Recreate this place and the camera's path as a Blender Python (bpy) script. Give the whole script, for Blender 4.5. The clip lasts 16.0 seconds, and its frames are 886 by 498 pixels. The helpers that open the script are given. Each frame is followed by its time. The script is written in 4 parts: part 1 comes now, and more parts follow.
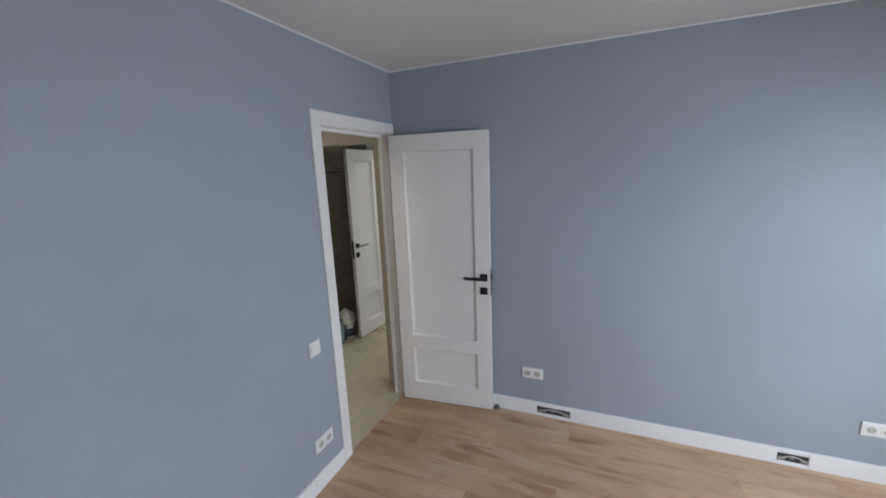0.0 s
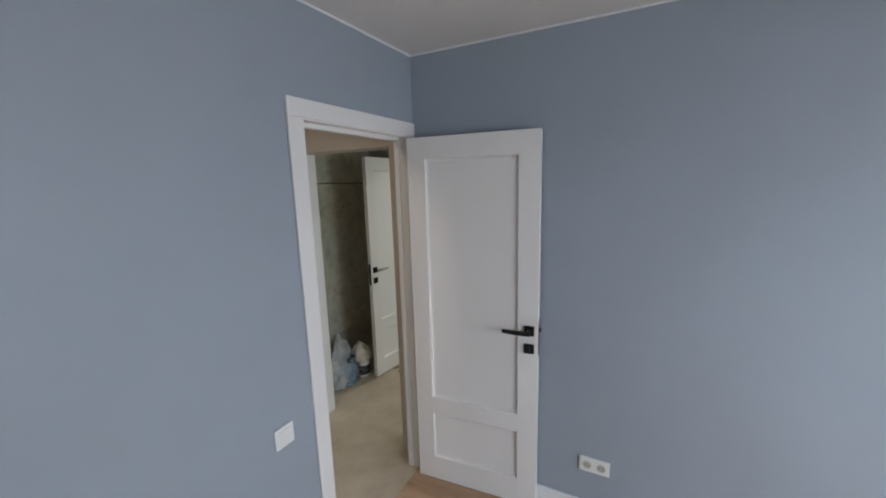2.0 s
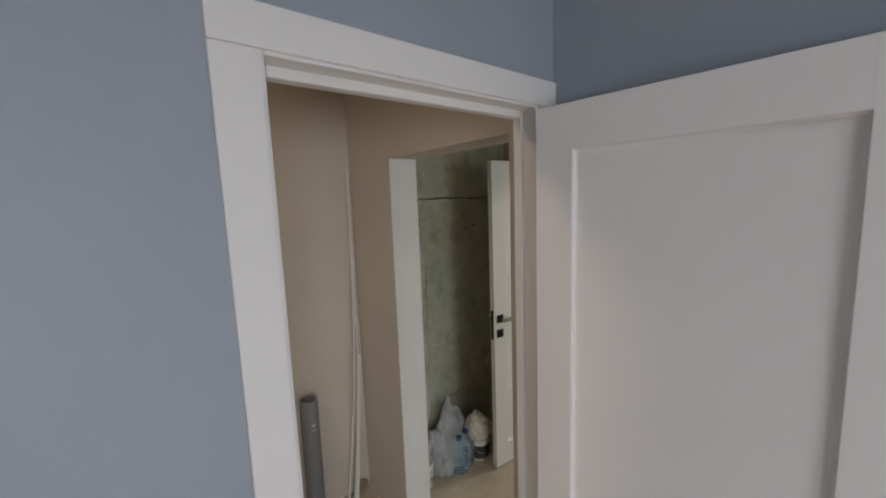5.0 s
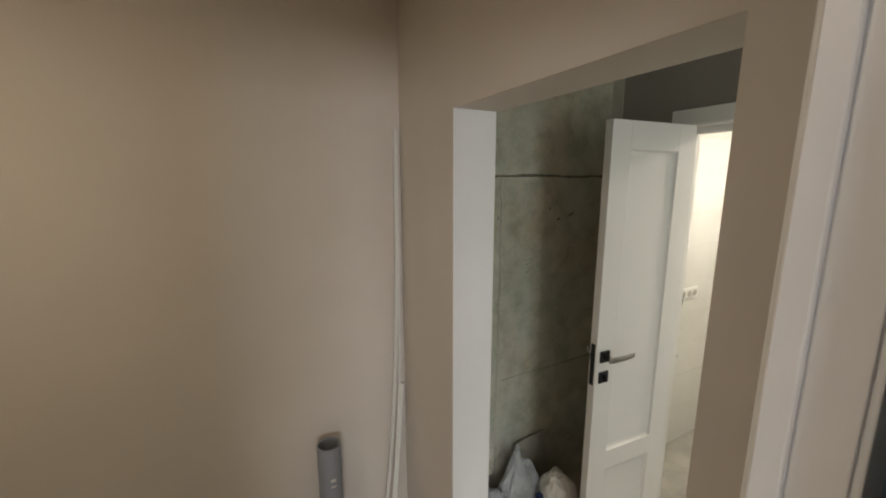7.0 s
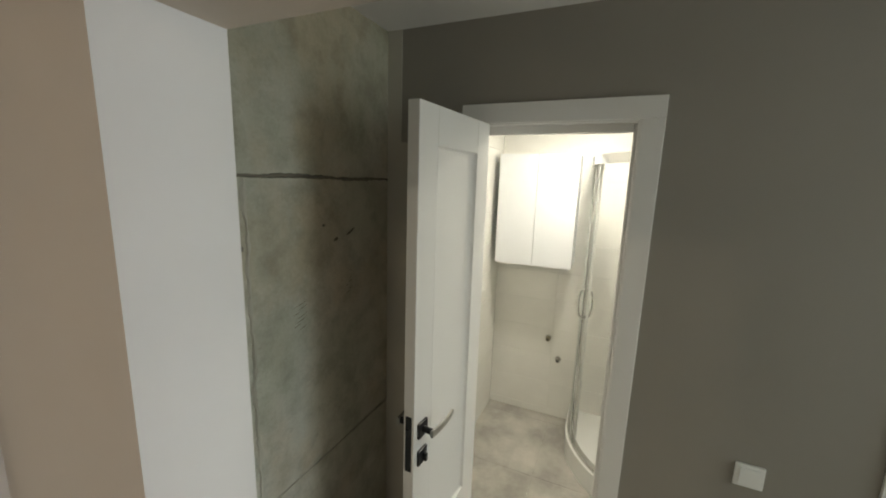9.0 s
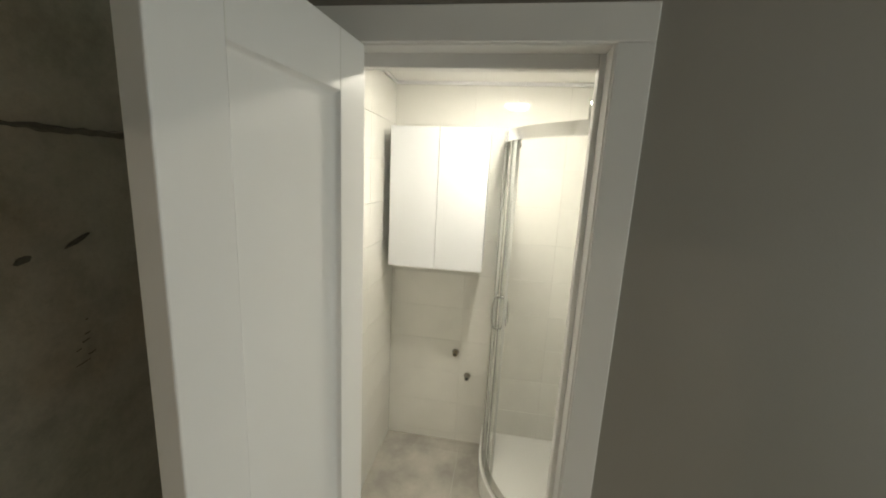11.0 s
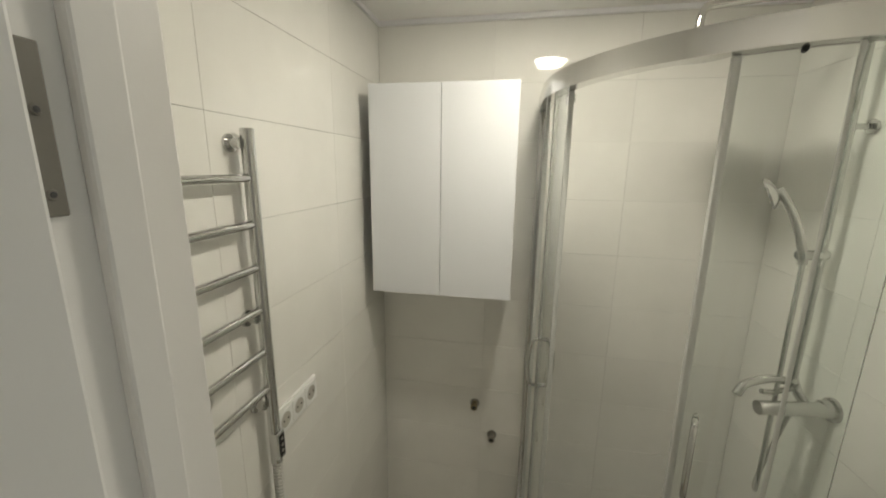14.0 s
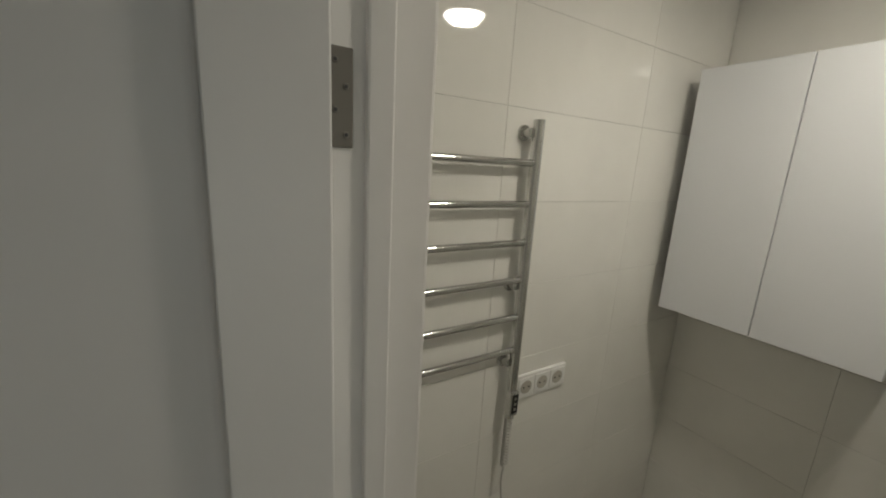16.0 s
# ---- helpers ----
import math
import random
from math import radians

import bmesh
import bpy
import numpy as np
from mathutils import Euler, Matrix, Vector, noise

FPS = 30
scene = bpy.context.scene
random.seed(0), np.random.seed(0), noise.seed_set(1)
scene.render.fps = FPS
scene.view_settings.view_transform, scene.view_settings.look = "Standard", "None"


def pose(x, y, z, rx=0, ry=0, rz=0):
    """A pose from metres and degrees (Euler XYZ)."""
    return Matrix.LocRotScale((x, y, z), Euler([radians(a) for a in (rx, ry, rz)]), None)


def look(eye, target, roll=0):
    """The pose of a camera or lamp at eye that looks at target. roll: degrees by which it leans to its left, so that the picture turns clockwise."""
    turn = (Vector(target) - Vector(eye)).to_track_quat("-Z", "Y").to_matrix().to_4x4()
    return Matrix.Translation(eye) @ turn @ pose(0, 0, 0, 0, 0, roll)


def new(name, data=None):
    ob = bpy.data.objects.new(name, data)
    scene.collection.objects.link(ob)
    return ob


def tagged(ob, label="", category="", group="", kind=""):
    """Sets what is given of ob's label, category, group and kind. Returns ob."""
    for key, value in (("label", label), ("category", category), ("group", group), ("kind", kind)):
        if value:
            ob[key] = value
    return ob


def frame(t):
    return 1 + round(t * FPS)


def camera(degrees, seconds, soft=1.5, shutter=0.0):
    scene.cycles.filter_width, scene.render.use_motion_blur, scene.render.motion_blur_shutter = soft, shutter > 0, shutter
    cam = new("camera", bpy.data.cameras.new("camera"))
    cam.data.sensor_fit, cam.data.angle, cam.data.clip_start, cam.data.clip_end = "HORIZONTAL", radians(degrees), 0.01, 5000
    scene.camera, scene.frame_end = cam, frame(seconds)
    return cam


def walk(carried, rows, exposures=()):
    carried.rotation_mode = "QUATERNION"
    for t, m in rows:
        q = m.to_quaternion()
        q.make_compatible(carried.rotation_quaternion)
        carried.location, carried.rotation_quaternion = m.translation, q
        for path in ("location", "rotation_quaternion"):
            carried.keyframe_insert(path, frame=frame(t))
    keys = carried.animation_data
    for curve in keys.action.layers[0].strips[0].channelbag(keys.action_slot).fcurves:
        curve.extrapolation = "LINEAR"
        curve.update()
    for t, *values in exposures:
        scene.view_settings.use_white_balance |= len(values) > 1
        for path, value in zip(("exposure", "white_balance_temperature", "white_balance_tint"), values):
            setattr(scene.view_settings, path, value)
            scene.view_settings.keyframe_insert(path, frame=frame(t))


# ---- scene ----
cam = camera(98.4, 16.0, soft=1.9)
# light levels
BEDROOM_LIGHT, CORRIDOR_LIGHT, BATH_LIGHT, BATH_GLOW, HALL_LIGHT, SIDE_LIGHT = 60.0, 12.5, 7.2, 70.0, 6.6, 4.5

EXPOSURES = [
    (0.0, 0.01, 6230, 10), (1.0, 0.02, 6260, 11), (2.0, 0.03, 6330, 10), (3.0, -0.02, 6450, 10), (4.5, 0.12, 6520, 10), (5.0, 0.0, 6650, 12), (7.3, 0.40, 6750, 10), (9.0, 0.47, 6600, 7),
    (10.0, 0.48, 6650, 7), (12.3, -0.05, 6600, 8), (12.7, -0.15, 6600, 8), (13.0, -0.26, 6600, 8), (13.5, -0.36, 6600, 8), (14.0, -0.58, 6600, 8), (15.0, -0.95, 6600, 9), (16.0, -1.13, 6550, 10),
]
PATH = [
    (0, (-2.542, -1.432, 1.761), (-0.735, -0.673, 1.363), -2.3),
    (0.5, (-2.378, -1.429, 1.772), (-0.675, -0.437, 1.432), -2.1),
    (1, (-2.208, -1.398, 1.747), (-0.606, -0.267, 1.356), 1.1),
    (1.5, (-2.034, -1.283, 1.741), (-0.382, -0.231, 1.337), 0.8),
    (2, (-1.895, -1.189, 1.777), (-0.159, -0.257, 1.437), -1.6),
    (2.5, (-1.745, -1.14, 1.769), (-0.01, -0.197, 1.452), -1.1),
    (3, (-1.555, -1.093, 1.773), (0.2, -0.159, 1.558), 4.5),
    (3.5, (-1.408, -1.01, 1.761), (0.409, -0.239, 1.437), 6.4),
    (4, (-1.247, -0.865, 1.79), (0.638, -0.243, 1.551), 4.0),
    (4.5, (-1.121, -0.752, 1.78), (0.551, 0.299, 1.466), -0.3),
    (5, (-0.983, -0.689, 1.786), (0.26, 0.858, 1.535), -2.1),
    (5.2, (-0.92, -0.668, 1.792), (0.151, 1.003, 1.54), -1.7),
    (7.3, (-0.52, -0.042, 1.785), (0.374, 1.712, 1.433), 0.9),
    (7.5, (-0.473, -0.016, 1.788), (0.429, 1.746, 1.499), 2.1),
    (8, (-0.378, 0.092, 1.79), (0.82, 1.66, 1.462), 5.1),
    (8.3, (-0.309, 0.207, 1.779), (1.141, 1.537, 1.426), 6.5),
    (8.5, (-0.275, 0.297, 1.792), (1.305, 1.464, 1.417), 5.1),
    (9, (-0.216, 0.446, 1.806), (1.583, 1.245, 1.449), 1.8),
    (9.5, (-0.083, 0.551, 1.79), (1.799, 1.131, 1.438), 2.4),
    (10, (0.046, 0.579, 1.789), (1.995, 0.896, 1.467), 1.4),
    (10.2, (0.122, 0.59, 1.778), (2.064, 0.8, 1.351), 2.7),
    (12.3, (0.685, 0.585, 1.735), (2.602, 1.06, 1.419), 1.9),
    (12.5, (0.738, 0.576, 1.726), (2.631, 1.087, 1.331), 1.1),
    (13, (0.852, 0.578, 1.723), (2.783, 0.957, 1.367), 1.9),
    (13.5, (0.975, 0.638, 1.741), (2.94, 0.885, 1.46), 0.4),
    (14, (1.059, 0.671, 1.715), (2.98, 1.034, 1.291), 0.7),
    (14.5, (1.076, 0.638, 1.715), (2.778, 1.614, 1.327), 1.1),
    (15, (1.095, 0.581, 1.704), (2.593, 1.844, 1.306), 1.6),
    (15.5, (1.108, 0.534, 1.695), (2.351, 2.048, 1.29), -0.2),
    (16, (1.11, 0.529, 1.672), (2.137, 2.19, 1.24), 3.2),
]
walk(cam, [(t, look(eye, target, roll)) for t, eye, target, roll in PATH], EXPOSURES)


# ---------- world, sun, lights ----------
world = bpy.data.worlds.new("sky")
scene.world = world
world.use_nodes = True
wn = world.node_tree.nodes
sky = wn.new("ShaderNodeTexSky")
sky.sky_type, sky.sun_disc = "NISHITA", False
sky.sun_elevation, sky.sun_rotation = radians(38), radians(20)
wn["Background"].inputs[1].default_value = 0.1
world.node_tree.links.new(sky.outputs[0], wn["Background"].inputs[0])

sun = new("sun", bpy.data.lights.new("sun", "SUN"))
sun.data.energy, sun.data.angle, sun.data.color = 1.0, radians(12), (1.0, 0.96, 0.9)
sun.matrix_world = look((-2, 12, 9), (-1, 0, 0))


def area(name, eye, target, w, h, power, colour):
    ob = new(name, bpy.data.lights.new(name, "AREA"))
    ob.data.shape, ob.data.size, ob.data.size_y = "RECTANGLE", w, h
    ob.data.energy, ob.data.color = power, colour
    ob.matrix_world = look(eye, target)
    return ob


area("bedroom_window_light", (-1.75, -3.62, 1.42), (-1.35, -2.0, -0.42), 1.6, 1.4, BEDROOM_LIGHT, (0.86, 0.925, 1.0))
area("corridor_window_light", (0.69, -2.22, 1.3), (0.69, 1.3, 0.9), 0.9, 1.75, CORRIDOR_LIGHT, (0.875, 0.95, 0.925))


def point(name, at, power, colour, radius):
    ob = new(name, bpy.data.lights.new(name, "POINT"))
    ob.data.energy, ob.data.color, ob.data.shadow_soft_size = power, colour, radius
    ob.location = at
    return ob


def disc(name, at, power, colour, size):
    ob = new(name, bpy.data.lights.new(name, "AREA"))
    ob.data.shape, ob.data.size, ob.data.energy, ob.data.color = "DISK", size, power, colour
    ob.location = at
    return ob


disc("bathroom_lamp_light", (2.03, 0.535, 2.235), BATH_LIGHT, (1.0, 0.925, 0.765), 0.12)
disc("hall_lamp_light", (-1.40, 0.40, 2.44), HALL_LIGHT, (1.0, 0.865, 0.67), 0.16)
disc("side_room_lamp_light", (1.95, -0.95, 2.358), SIDE_LIGHT, (1.0, 0.93, 0.70), 0.22)


# ---------- materials ----------
def material(name, colour, rough=0.6, metal=0.0):
    m = bpy.data.materials.new(name)
    m.use_nodes = True
    b = m.node_tree.nodes["Principled BSDF"]
    b.inputs["Base Color"].default_value = (*colour, 1)
    b.inputs["Roughness"].default_value = rough
    b.inputs["Metallic"].default_value = metal
    return m, m.node_tree.nodes, m.node_tree.links, b


def coords(n, l, scale=(1, 1, 1)):
    g, mp = n.new("ShaderNodeNewGeometry"), n.new("ShaderNodeMapping")
    mp.inputs["Scale"].default_value = scale
    l.new(g.outputs["Position"], mp.inputs[0])
    return mp.outputs[0]


def noise_tex(n, l, vec, scale, detail=4.0, rough=0.55):
    t = n.new("ShaderNodeTexNoise")
    t.inputs["Scale"].default_value, t.inputs["Detail"].default_value, t.inputs["Roughness"].default_value = scale, detail, rough
    l.new(vec, t.inputs["Vector"])
    return t.outputs[0]


def ramp(n, l, fac, stops):
    r = n.new("ShaderNodeValToRGB")
    e = r.color_ramp.elements
    while len(e) < len(stops):
        e.new(0.5)
    for el, (p, c) in zip(e, stops):
        el.position, el.color = p, (*c, 1)
    l.new(fac, r.inputs[0])
    return r.outputs[0]


def mix(n, l, fac, a, b, mode="MIX"):
    x = n.new("ShaderNodeMix")
    x.data_type, x.blend_type = "RGBA", mode
    for sock, v in ((0, fac), (6, a), (7, b)):
        if isinstance(v, (int, float)):
            x.inputs[sock].default_value = v
        elif isinstance(v, tuple):
            x.inputs[sock].default_value = (*v, 1)
        else:
            l.new(v, x.inputs[sock])
    return x.outputs[2]


def bump(n, l, b, height, strength, dist):
    bp = n.new("ShaderNodeBump")
    bp.inputs["Strength"].default_value, bp.inputs["Distance"].default_value = strength, dist
    l.new(height, bp.inputs["Height"])
    l.new(bp.outputs[0], b.inputs["Normal"])


def tint(colour, k):
    return tuple(min(1.0, c * k) for c in colour)


def paint(name, colour, rough=0.6, grain=140, strength=0.12, vary=0.05):
    """Rolled wall paint: slow colour drift and a fine roller stipple."""
    m, n, l, b = material(name, colour, rough)
    v = coords(n, l)
    big = noise_tex(n, l, v, 1.3, 3)
    l.new(ramp(n, l, big, [(0.3, tint(colour, 1 - vary)), (0.7, tint(colour, 1 + vary))]), b.inputs["Base Color"])
    bump(n, l, b, noise_tex(n, l, v, grain, 3), strength, 0.002)
    return m


BEDROOM_PAINT = paint("blue_grey_wall_paint", (0.335, 0.380, 0.434), 0.55)
BEIGE_PAINT = paint("beige_plaster_paint", (0.565, 0.512, 0.45), 0.6, 60, 0.10)
GREY_PAINT = paint("grey_brown_wall_paint", (0.295, 0.272, 0.242), 0.6, 150, 0.15)
CEILING_PAINT = paint("ceiling_white", (0.74, 0.72, 0.70), 0.7)
BATH_CEILING = paint("bathroom_ceiling_white", (0.88, 0.87, 0.84), 0.6)
REVEAL_PAINT = paint("reveal_plaster", (0.64, 0.635, 0.625), 0.6, 60, 0.1)
WHITE_TRIM = paint("white_satin_lacquer", (0.81, 0.795, 0.775), 0.38, 220, 0.03, 0.015)
BASE_WHITE = paint("white_baseboard_plastic", (0.84, 0.84, 0.85), 0.35, 200, 0.02, 0.01)
SIDE_PAINT = paint("side_room_paint", (0.78, 0.76, 0.66), 0.6)
BARE_PLASTER = paint("bare_plaster", (0.50, 0.475, 0.42), 0.8, 45, 0.3, 0.12)
CABINET_WHITE = paint("white_matt_cabinet_front", (0.77, 0.785, 0.81), 0.85, 300, 0.03, 0.01)
SOCKET_WHITE = material("white_socket_plastic", (0.82, 0.82, 0.80), 0.3)[0]
SOCKET_DARK = material("socket_hole", (0.05, 0.05, 0.05), 0.6)[0]
BLACK_METAL = material("matt_black_metal", (0.018, 0.019, 0.022), 0.38, 0.4)[0]
PALE_LEVER = material("pale_lever_metal", (0.50, 0.49, 0.47), 0.3, 1.0)[0]
STEEL = material("brushed_steel", (0.36, 0.345, 0.31), 0.35, 1.0)[0]
DULL_STEEL = paint("dull_steel_plate", (0.20, 0.185, 0.16), 0.45, 90, 0.05, 0.15)
CHROME = material("polished_chrome", (0.60, 0.60, 0.585), 0.10, 1.0)[0]
SATIN = material("satin_aluminium", (0.70, 0.70, 0.685), 0.2, 1.0)[0]
RUBBER = material("black_rubber", (0.02, 0.02, 0.02), 0.7)[0]
SEAL = material("grey_glass_seal", (0.62, 0.63, 0.61), 0.25)[0]
ACRYLIC = material("white_acrylic", (0.86, 0.86, 0.84), 0.15)[0]
BRASS = material("dull_brass_fitting", (0.32, 0.27, 0.18), 0.4, 0.9)[0]
CABLE_GREY = material("grey_cable", (0.55, 0.55, 0.53), 0.5)[0]
SPIRAL_WHITE = material("white_spiral_cable", (0.55, 0.54, 0.51), 0.4)[0]
PLASTIC_WHITE = material("bucket_plastic", (0.78, 0.78, 0.77), 0.35)[0]
PVC_STRIP = material("pvc_strip", (0.62, 0.61, 0.56), 0.4)[0]
LABEL_BLUE = material("dark_label", (0.05, 0.06, 0.08), 0.5)[0]
BLUE_CAP = material("blue_cap", (0.04, 0.07, 0.20), 0.4)[0]


def glass(name, colour, rough=0.0, ior=1.45):
    m, n, l, b = material(name, colour, rough)
    b.inputs["Transmission Weight"].default_value = 1.0
    b.inputs["IOR"].default_value = ior
    return m


SHOWER_GLASS = glass("clear_shower_glass", (0.95, 0.98, 0.965))
EDGE_GLASS = glass("window_glass", (0.97, 0.98, 0.98))
BOTTLE_PET = glass("blue_tinted_bottle_plastic", (0.72, 0.84, 0.95), 0.08, 1.25)


def lamp_glow(name, colour, power):
    m, n, l, b = material(name, (0.9, 0.9, 0.88), 0.4)
    b.inputs["Emission Color"].default_value = (*colour, 1)
    b.inputs["Emission Strength"].default_value = power
    return m


LAMP_OPAL = lamp_glow("opal_lamp_cover", (1.0, 0.95, 0.86), BATH_GLOW)
LAMP_WARM = lamp_glow("warm_lamp_cover", (1.0, 0.85, 0.65), 4.0)


def make_oak():
    m, n, l, b = material("oak_laminate", (0.40, 0.27, 0.17), 0.42)
    info = n.new("ShaderNodeObjectInfo")
    g = n.new("ShaderNodeNewGeometry")
    add = n.new("ShaderNodeVectorMath")
    add.operation = "MULTIPLY_ADD"
    add.inputs[1].default_value = (1, 1, 1)
    comb = n.new("ShaderNodeCombineXYZ")
    mul = n.new("ShaderNodeMath")
    mul.operation = "MULTIPLY"
    mul.inputs[1].default_value = 37.0
    l.new(info.outputs["Random"], mul.inputs[0])
    for i in (0, 1):
        l.new(mul.outputs[0], comb.inputs[i])
    l.new(g.outputs["Position"], add.inputs[0])
    l.new(comb.outputs[0], add.inputs[2])
    mp = n.new("ShaderNodeMapping")
    mp.inputs["Scale"].default_value = (9.0, 1.0, 1.0)
    l.new(add.outputs[0], mp.inputs[0])
    wide = n.new("ShaderNodeMapping")
    wide.inputs["Scale"].default_value = (5.5, 1.1, 1.0)
    l.new(add.outputs[0], wide.inputs[0])
    grain = noise_tex(n, l, mp.outputs[0], 6.0, 6, 0.6)
    cloud = noise_tex(n, l, wide.outputs[0], 1.5, 3, 0.5)
    knots = noise_tex(n, l, wide.outputs[0], 2.1, 2, 0.4)
    base = ramp(n, l, cloud, [(0.30, (0.42, 0.265, 0.160)), (0.5, (0.55, 0.375, 0.245)), (0.72, (0.63, 0.455, 0.315))])
    fine = ramp(n, l, grain, [(0.3, (0.74, 0.69, 0.64)), (0.65, (1, 1, 1))])
    c = mix(n, l, 0.55, base, fine, "MULTIPLY")
    split = n.new("ShaderNodeMapping")
    split.inputs["Scale"].default_value = (15.0, 1.25, 1.0)
    l.new(add.outputs[0], split.inputs[0])
    crack = noise_tex(n, l, split.outputs[0], 1.7, 4, 0.55)
    dark = ramp(n, l, knots, [(0.60, (1, 1, 1)), (0.72, (0.60, 0.48, 0.40))])
    c = mix(n, l, 0.85, c, dark, "MULTIPLY")
    c = mix(n, l, 0.8, c, ramp(n, l, crack, [(0.655, (1, 1, 1)), (0.72, (0.42, 0.31, 0.25))]), "MULTIPLY")
    one = n.new("ShaderNodeMapRange")
    one.inputs[3].default_value, one.inputs[4].default_value = 0.94, 1.06
    l.new(info.outputs["Random"], one.inputs[0])
    c = mix(n, l, 1.0, c, one.outputs[0], "MULTIPLY")
    l.new(c, b.inputs["Base Color"])
    bump(n, l, b, grain, 0.12, 0.002)
    return m


OAK = make_oak()


def make_screed():
    m, n, l, b = material("dusty_screed", (0.45, 0.40, 0.32), 0.85)
    v = coords(n, l)
    big, mid, fine = noise_tex(n, l, v, 1.6, 4), noise_tex(n, l, v, 7, 5, 0.65), noise_tex(n, l, v, 120, 3)
    c = ramp(n, l, big, [(0.3, (0.46, 0.40, 0.31)), (0.55, (0.57, 0.505, 0.405)), (0.75, (0.65, 0.585, 0.475))])
    d = ramp(n, l, mid, [(0.35, (0.78, 0.76, 0.72)), (0.6, (1, 1, 1))])
    c = mix(n, l, 0.6, c, d, "MULTIPLY")
    l.new(c, b.inputs["Base Color"])
    bump(n, l, b, fine, 0.3, 0.003)
    return m


SCREED = make_screed()


def make_concrete():
    m, n, l, b = material("stained_concrete", (0.3, 0.3, 0.27), 0.9)
    v = coords(n, l)
    big = noise_tex(n, l, v, 3.0, 4, 0.55)
    tall = noise_tex(n, l, coords(n, l, (5.0, 1.0, 1.2)), 1.6, 4, 0.55)
    mid, fine = noise_tex(n, l, v, 11, 6, 0.65), noise_tex(n, l, v, 90, 4, 0.7)
    c = ramp(n, l, big, [(0.34, (0.44, 0.43, 0.365)), (0.45, (0.51, 0.505, 0.44)), (0.58, (0.56, 0.556, 0.49)), (0.68, (0.63, 0.622, 0.56))])
    warm = noise_tex(n, l, coords(n, l, (1.3, 1.0, 1.0)), 2.1, 5, 0.6)
    c = mix(n, l, 0.45, c, ramp(n, l, warm, [(0.40, (0.93, 1.0, 0.96)), (0.50, (1, 1, 1)), (0.60, (1.0, 0.88, 0.76))]), "MULTIPLY")
    c = mix(n, l, 0.3, c, ramp(n, l, tall, [(0.38, (0.80, 0.78, 0.71)), (0.55, (1, 1, 1))]), "MULTIPLY")
    c = mix(n, l, 0.5, c, ramp(n, l, mid, [(0.34, (0.55, 0.54, 0.50)), (0.55, (1, 1, 1))]), "MULTIPLY")
    c = mix(n, l, 0.2, c, ramp(n, l, fine, [(0.3, (0.5, 0.5, 0.48)), (0.6, (1, 1, 1))]), "MULTIPLY")
    # slightly warmer tint past a ragged edge in x
    g, xyz = n.new("ShaderNodeNewGeometry"), n.new("ShaderNodeSeparateXYZ")
    l.new(g.outputs["Position"], xyz.inputs[0])
    ragged = n.new("ShaderNodeMath")
    ragged.operation = "MULTIPLY_ADD"
    ragged.inputs[1].default_value = 0.28
    l.new(warm, ragged.inputs[0])
    l.new(xyz.outputs["X"], ragged.inputs[2])
    c = mix(n, l, 0.7, c, ramp(n, l, ragged.outputs[0], [(0.80, (1, 1, 1)), (0.87, (1.0, 0.93, 0.85))]), "MULTIPLY")
    # darker higher up, more so at small x
    low = n.new("ShaderNodeMath")
    low.operation = "MULTIPLY_ADD"
    low.inputs[1].default_value = -0.5
    l.new(xyz.outputs["Z"], low.inputs[0])
    l.new(ragged.outputs[0], low.inputs[2])
    c = mix(n, l, 0.8, c, ramp(n, l, low.outputs[0], [(0.10, (0.86, 0.86, 0.80)), (0.24, (1, 1, 1))]), "MULTIPLY")
    l.new(c, b.inputs["Base Color"])
    bump(n, l, b, mid, 0.30, 0.012)
    return m


CONCRETE = make_concrete()
MORTAR = paint("dark_joint_mortar", (0.18, 0.165, 0.13), 0.95, 40, 0.8, 0.3)
PUTTY = paint("rough_brown_putty", (0.43, 0.41, 0.34), 0.95, 55, 0.9, 0.35)


def make_tile(name, colour, rough, vein, vary):
    m, n, l, b = material(name, colour, rough)
    info = n.new("ShaderNodeObjectInfo")
    v = coords(n, l)
    big = noise_tex(n, l, v, vein, 5, 0.6)
    c = ramp(n, l, big, [(0.35, tint(colour, 1 - vary)), (0.52, colour), (0.70, tint(colour, 1 + vary * 0.9))])
    one = n.new("ShaderNodeMapRange")
    one.inputs[3].default_value, one.inputs[4].default_value = 0.975, 1.015
    l.new(info.outputs["Random"], one.inputs[0])
    c = mix(n, l, 1.0, c, one.outputs[0], "MULTIPLY")
    l.new(c, b.inputs["Base Color"])
    b.inputs["Specular IOR Level"].default_value = 1.0 if rough < 0.1 else 0.5
    bump(n, l, b, noise_tex(n, l, v, 9, 2), 0.03, 0.004)
    return m


WALL_TILE = make_tile("glossy_cream_wall_tile", (0.86, 0.85, 0.805), 0.035, 2.0, 0.05)
FLOOR_TILE = make_tile("grey_marbled_floor_tile", (0.46, 0.44, 0.40), 0.22, 4.0, 0.24)
GROUT = paint("tile_grout", (0.80, 0.79, 0.745), 0.9, 80, 0.2)


def make_bag():
    m, n, l, b = material("crumpled_clear_plastic", (0.78, 0.79, 0.80), 0.3)
    b.inputs["Transmission Weight"].default_value = 0.2
    b.inputs["IOR"].default_value = 1.2
    v = coords(n, l)
    l.new(ramp(n, l, noise_tex(n, l, v, 9, 3), [(0.35, (0.44, 0.455, 0.475)), (0.65, (0.74, 0.755, 0.775))]), b.inputs["Base Color"])
    bump(n, l, b, noise_tex(n, l, v, 38, 5, 0.7), 0.9, 0.01)
    return m


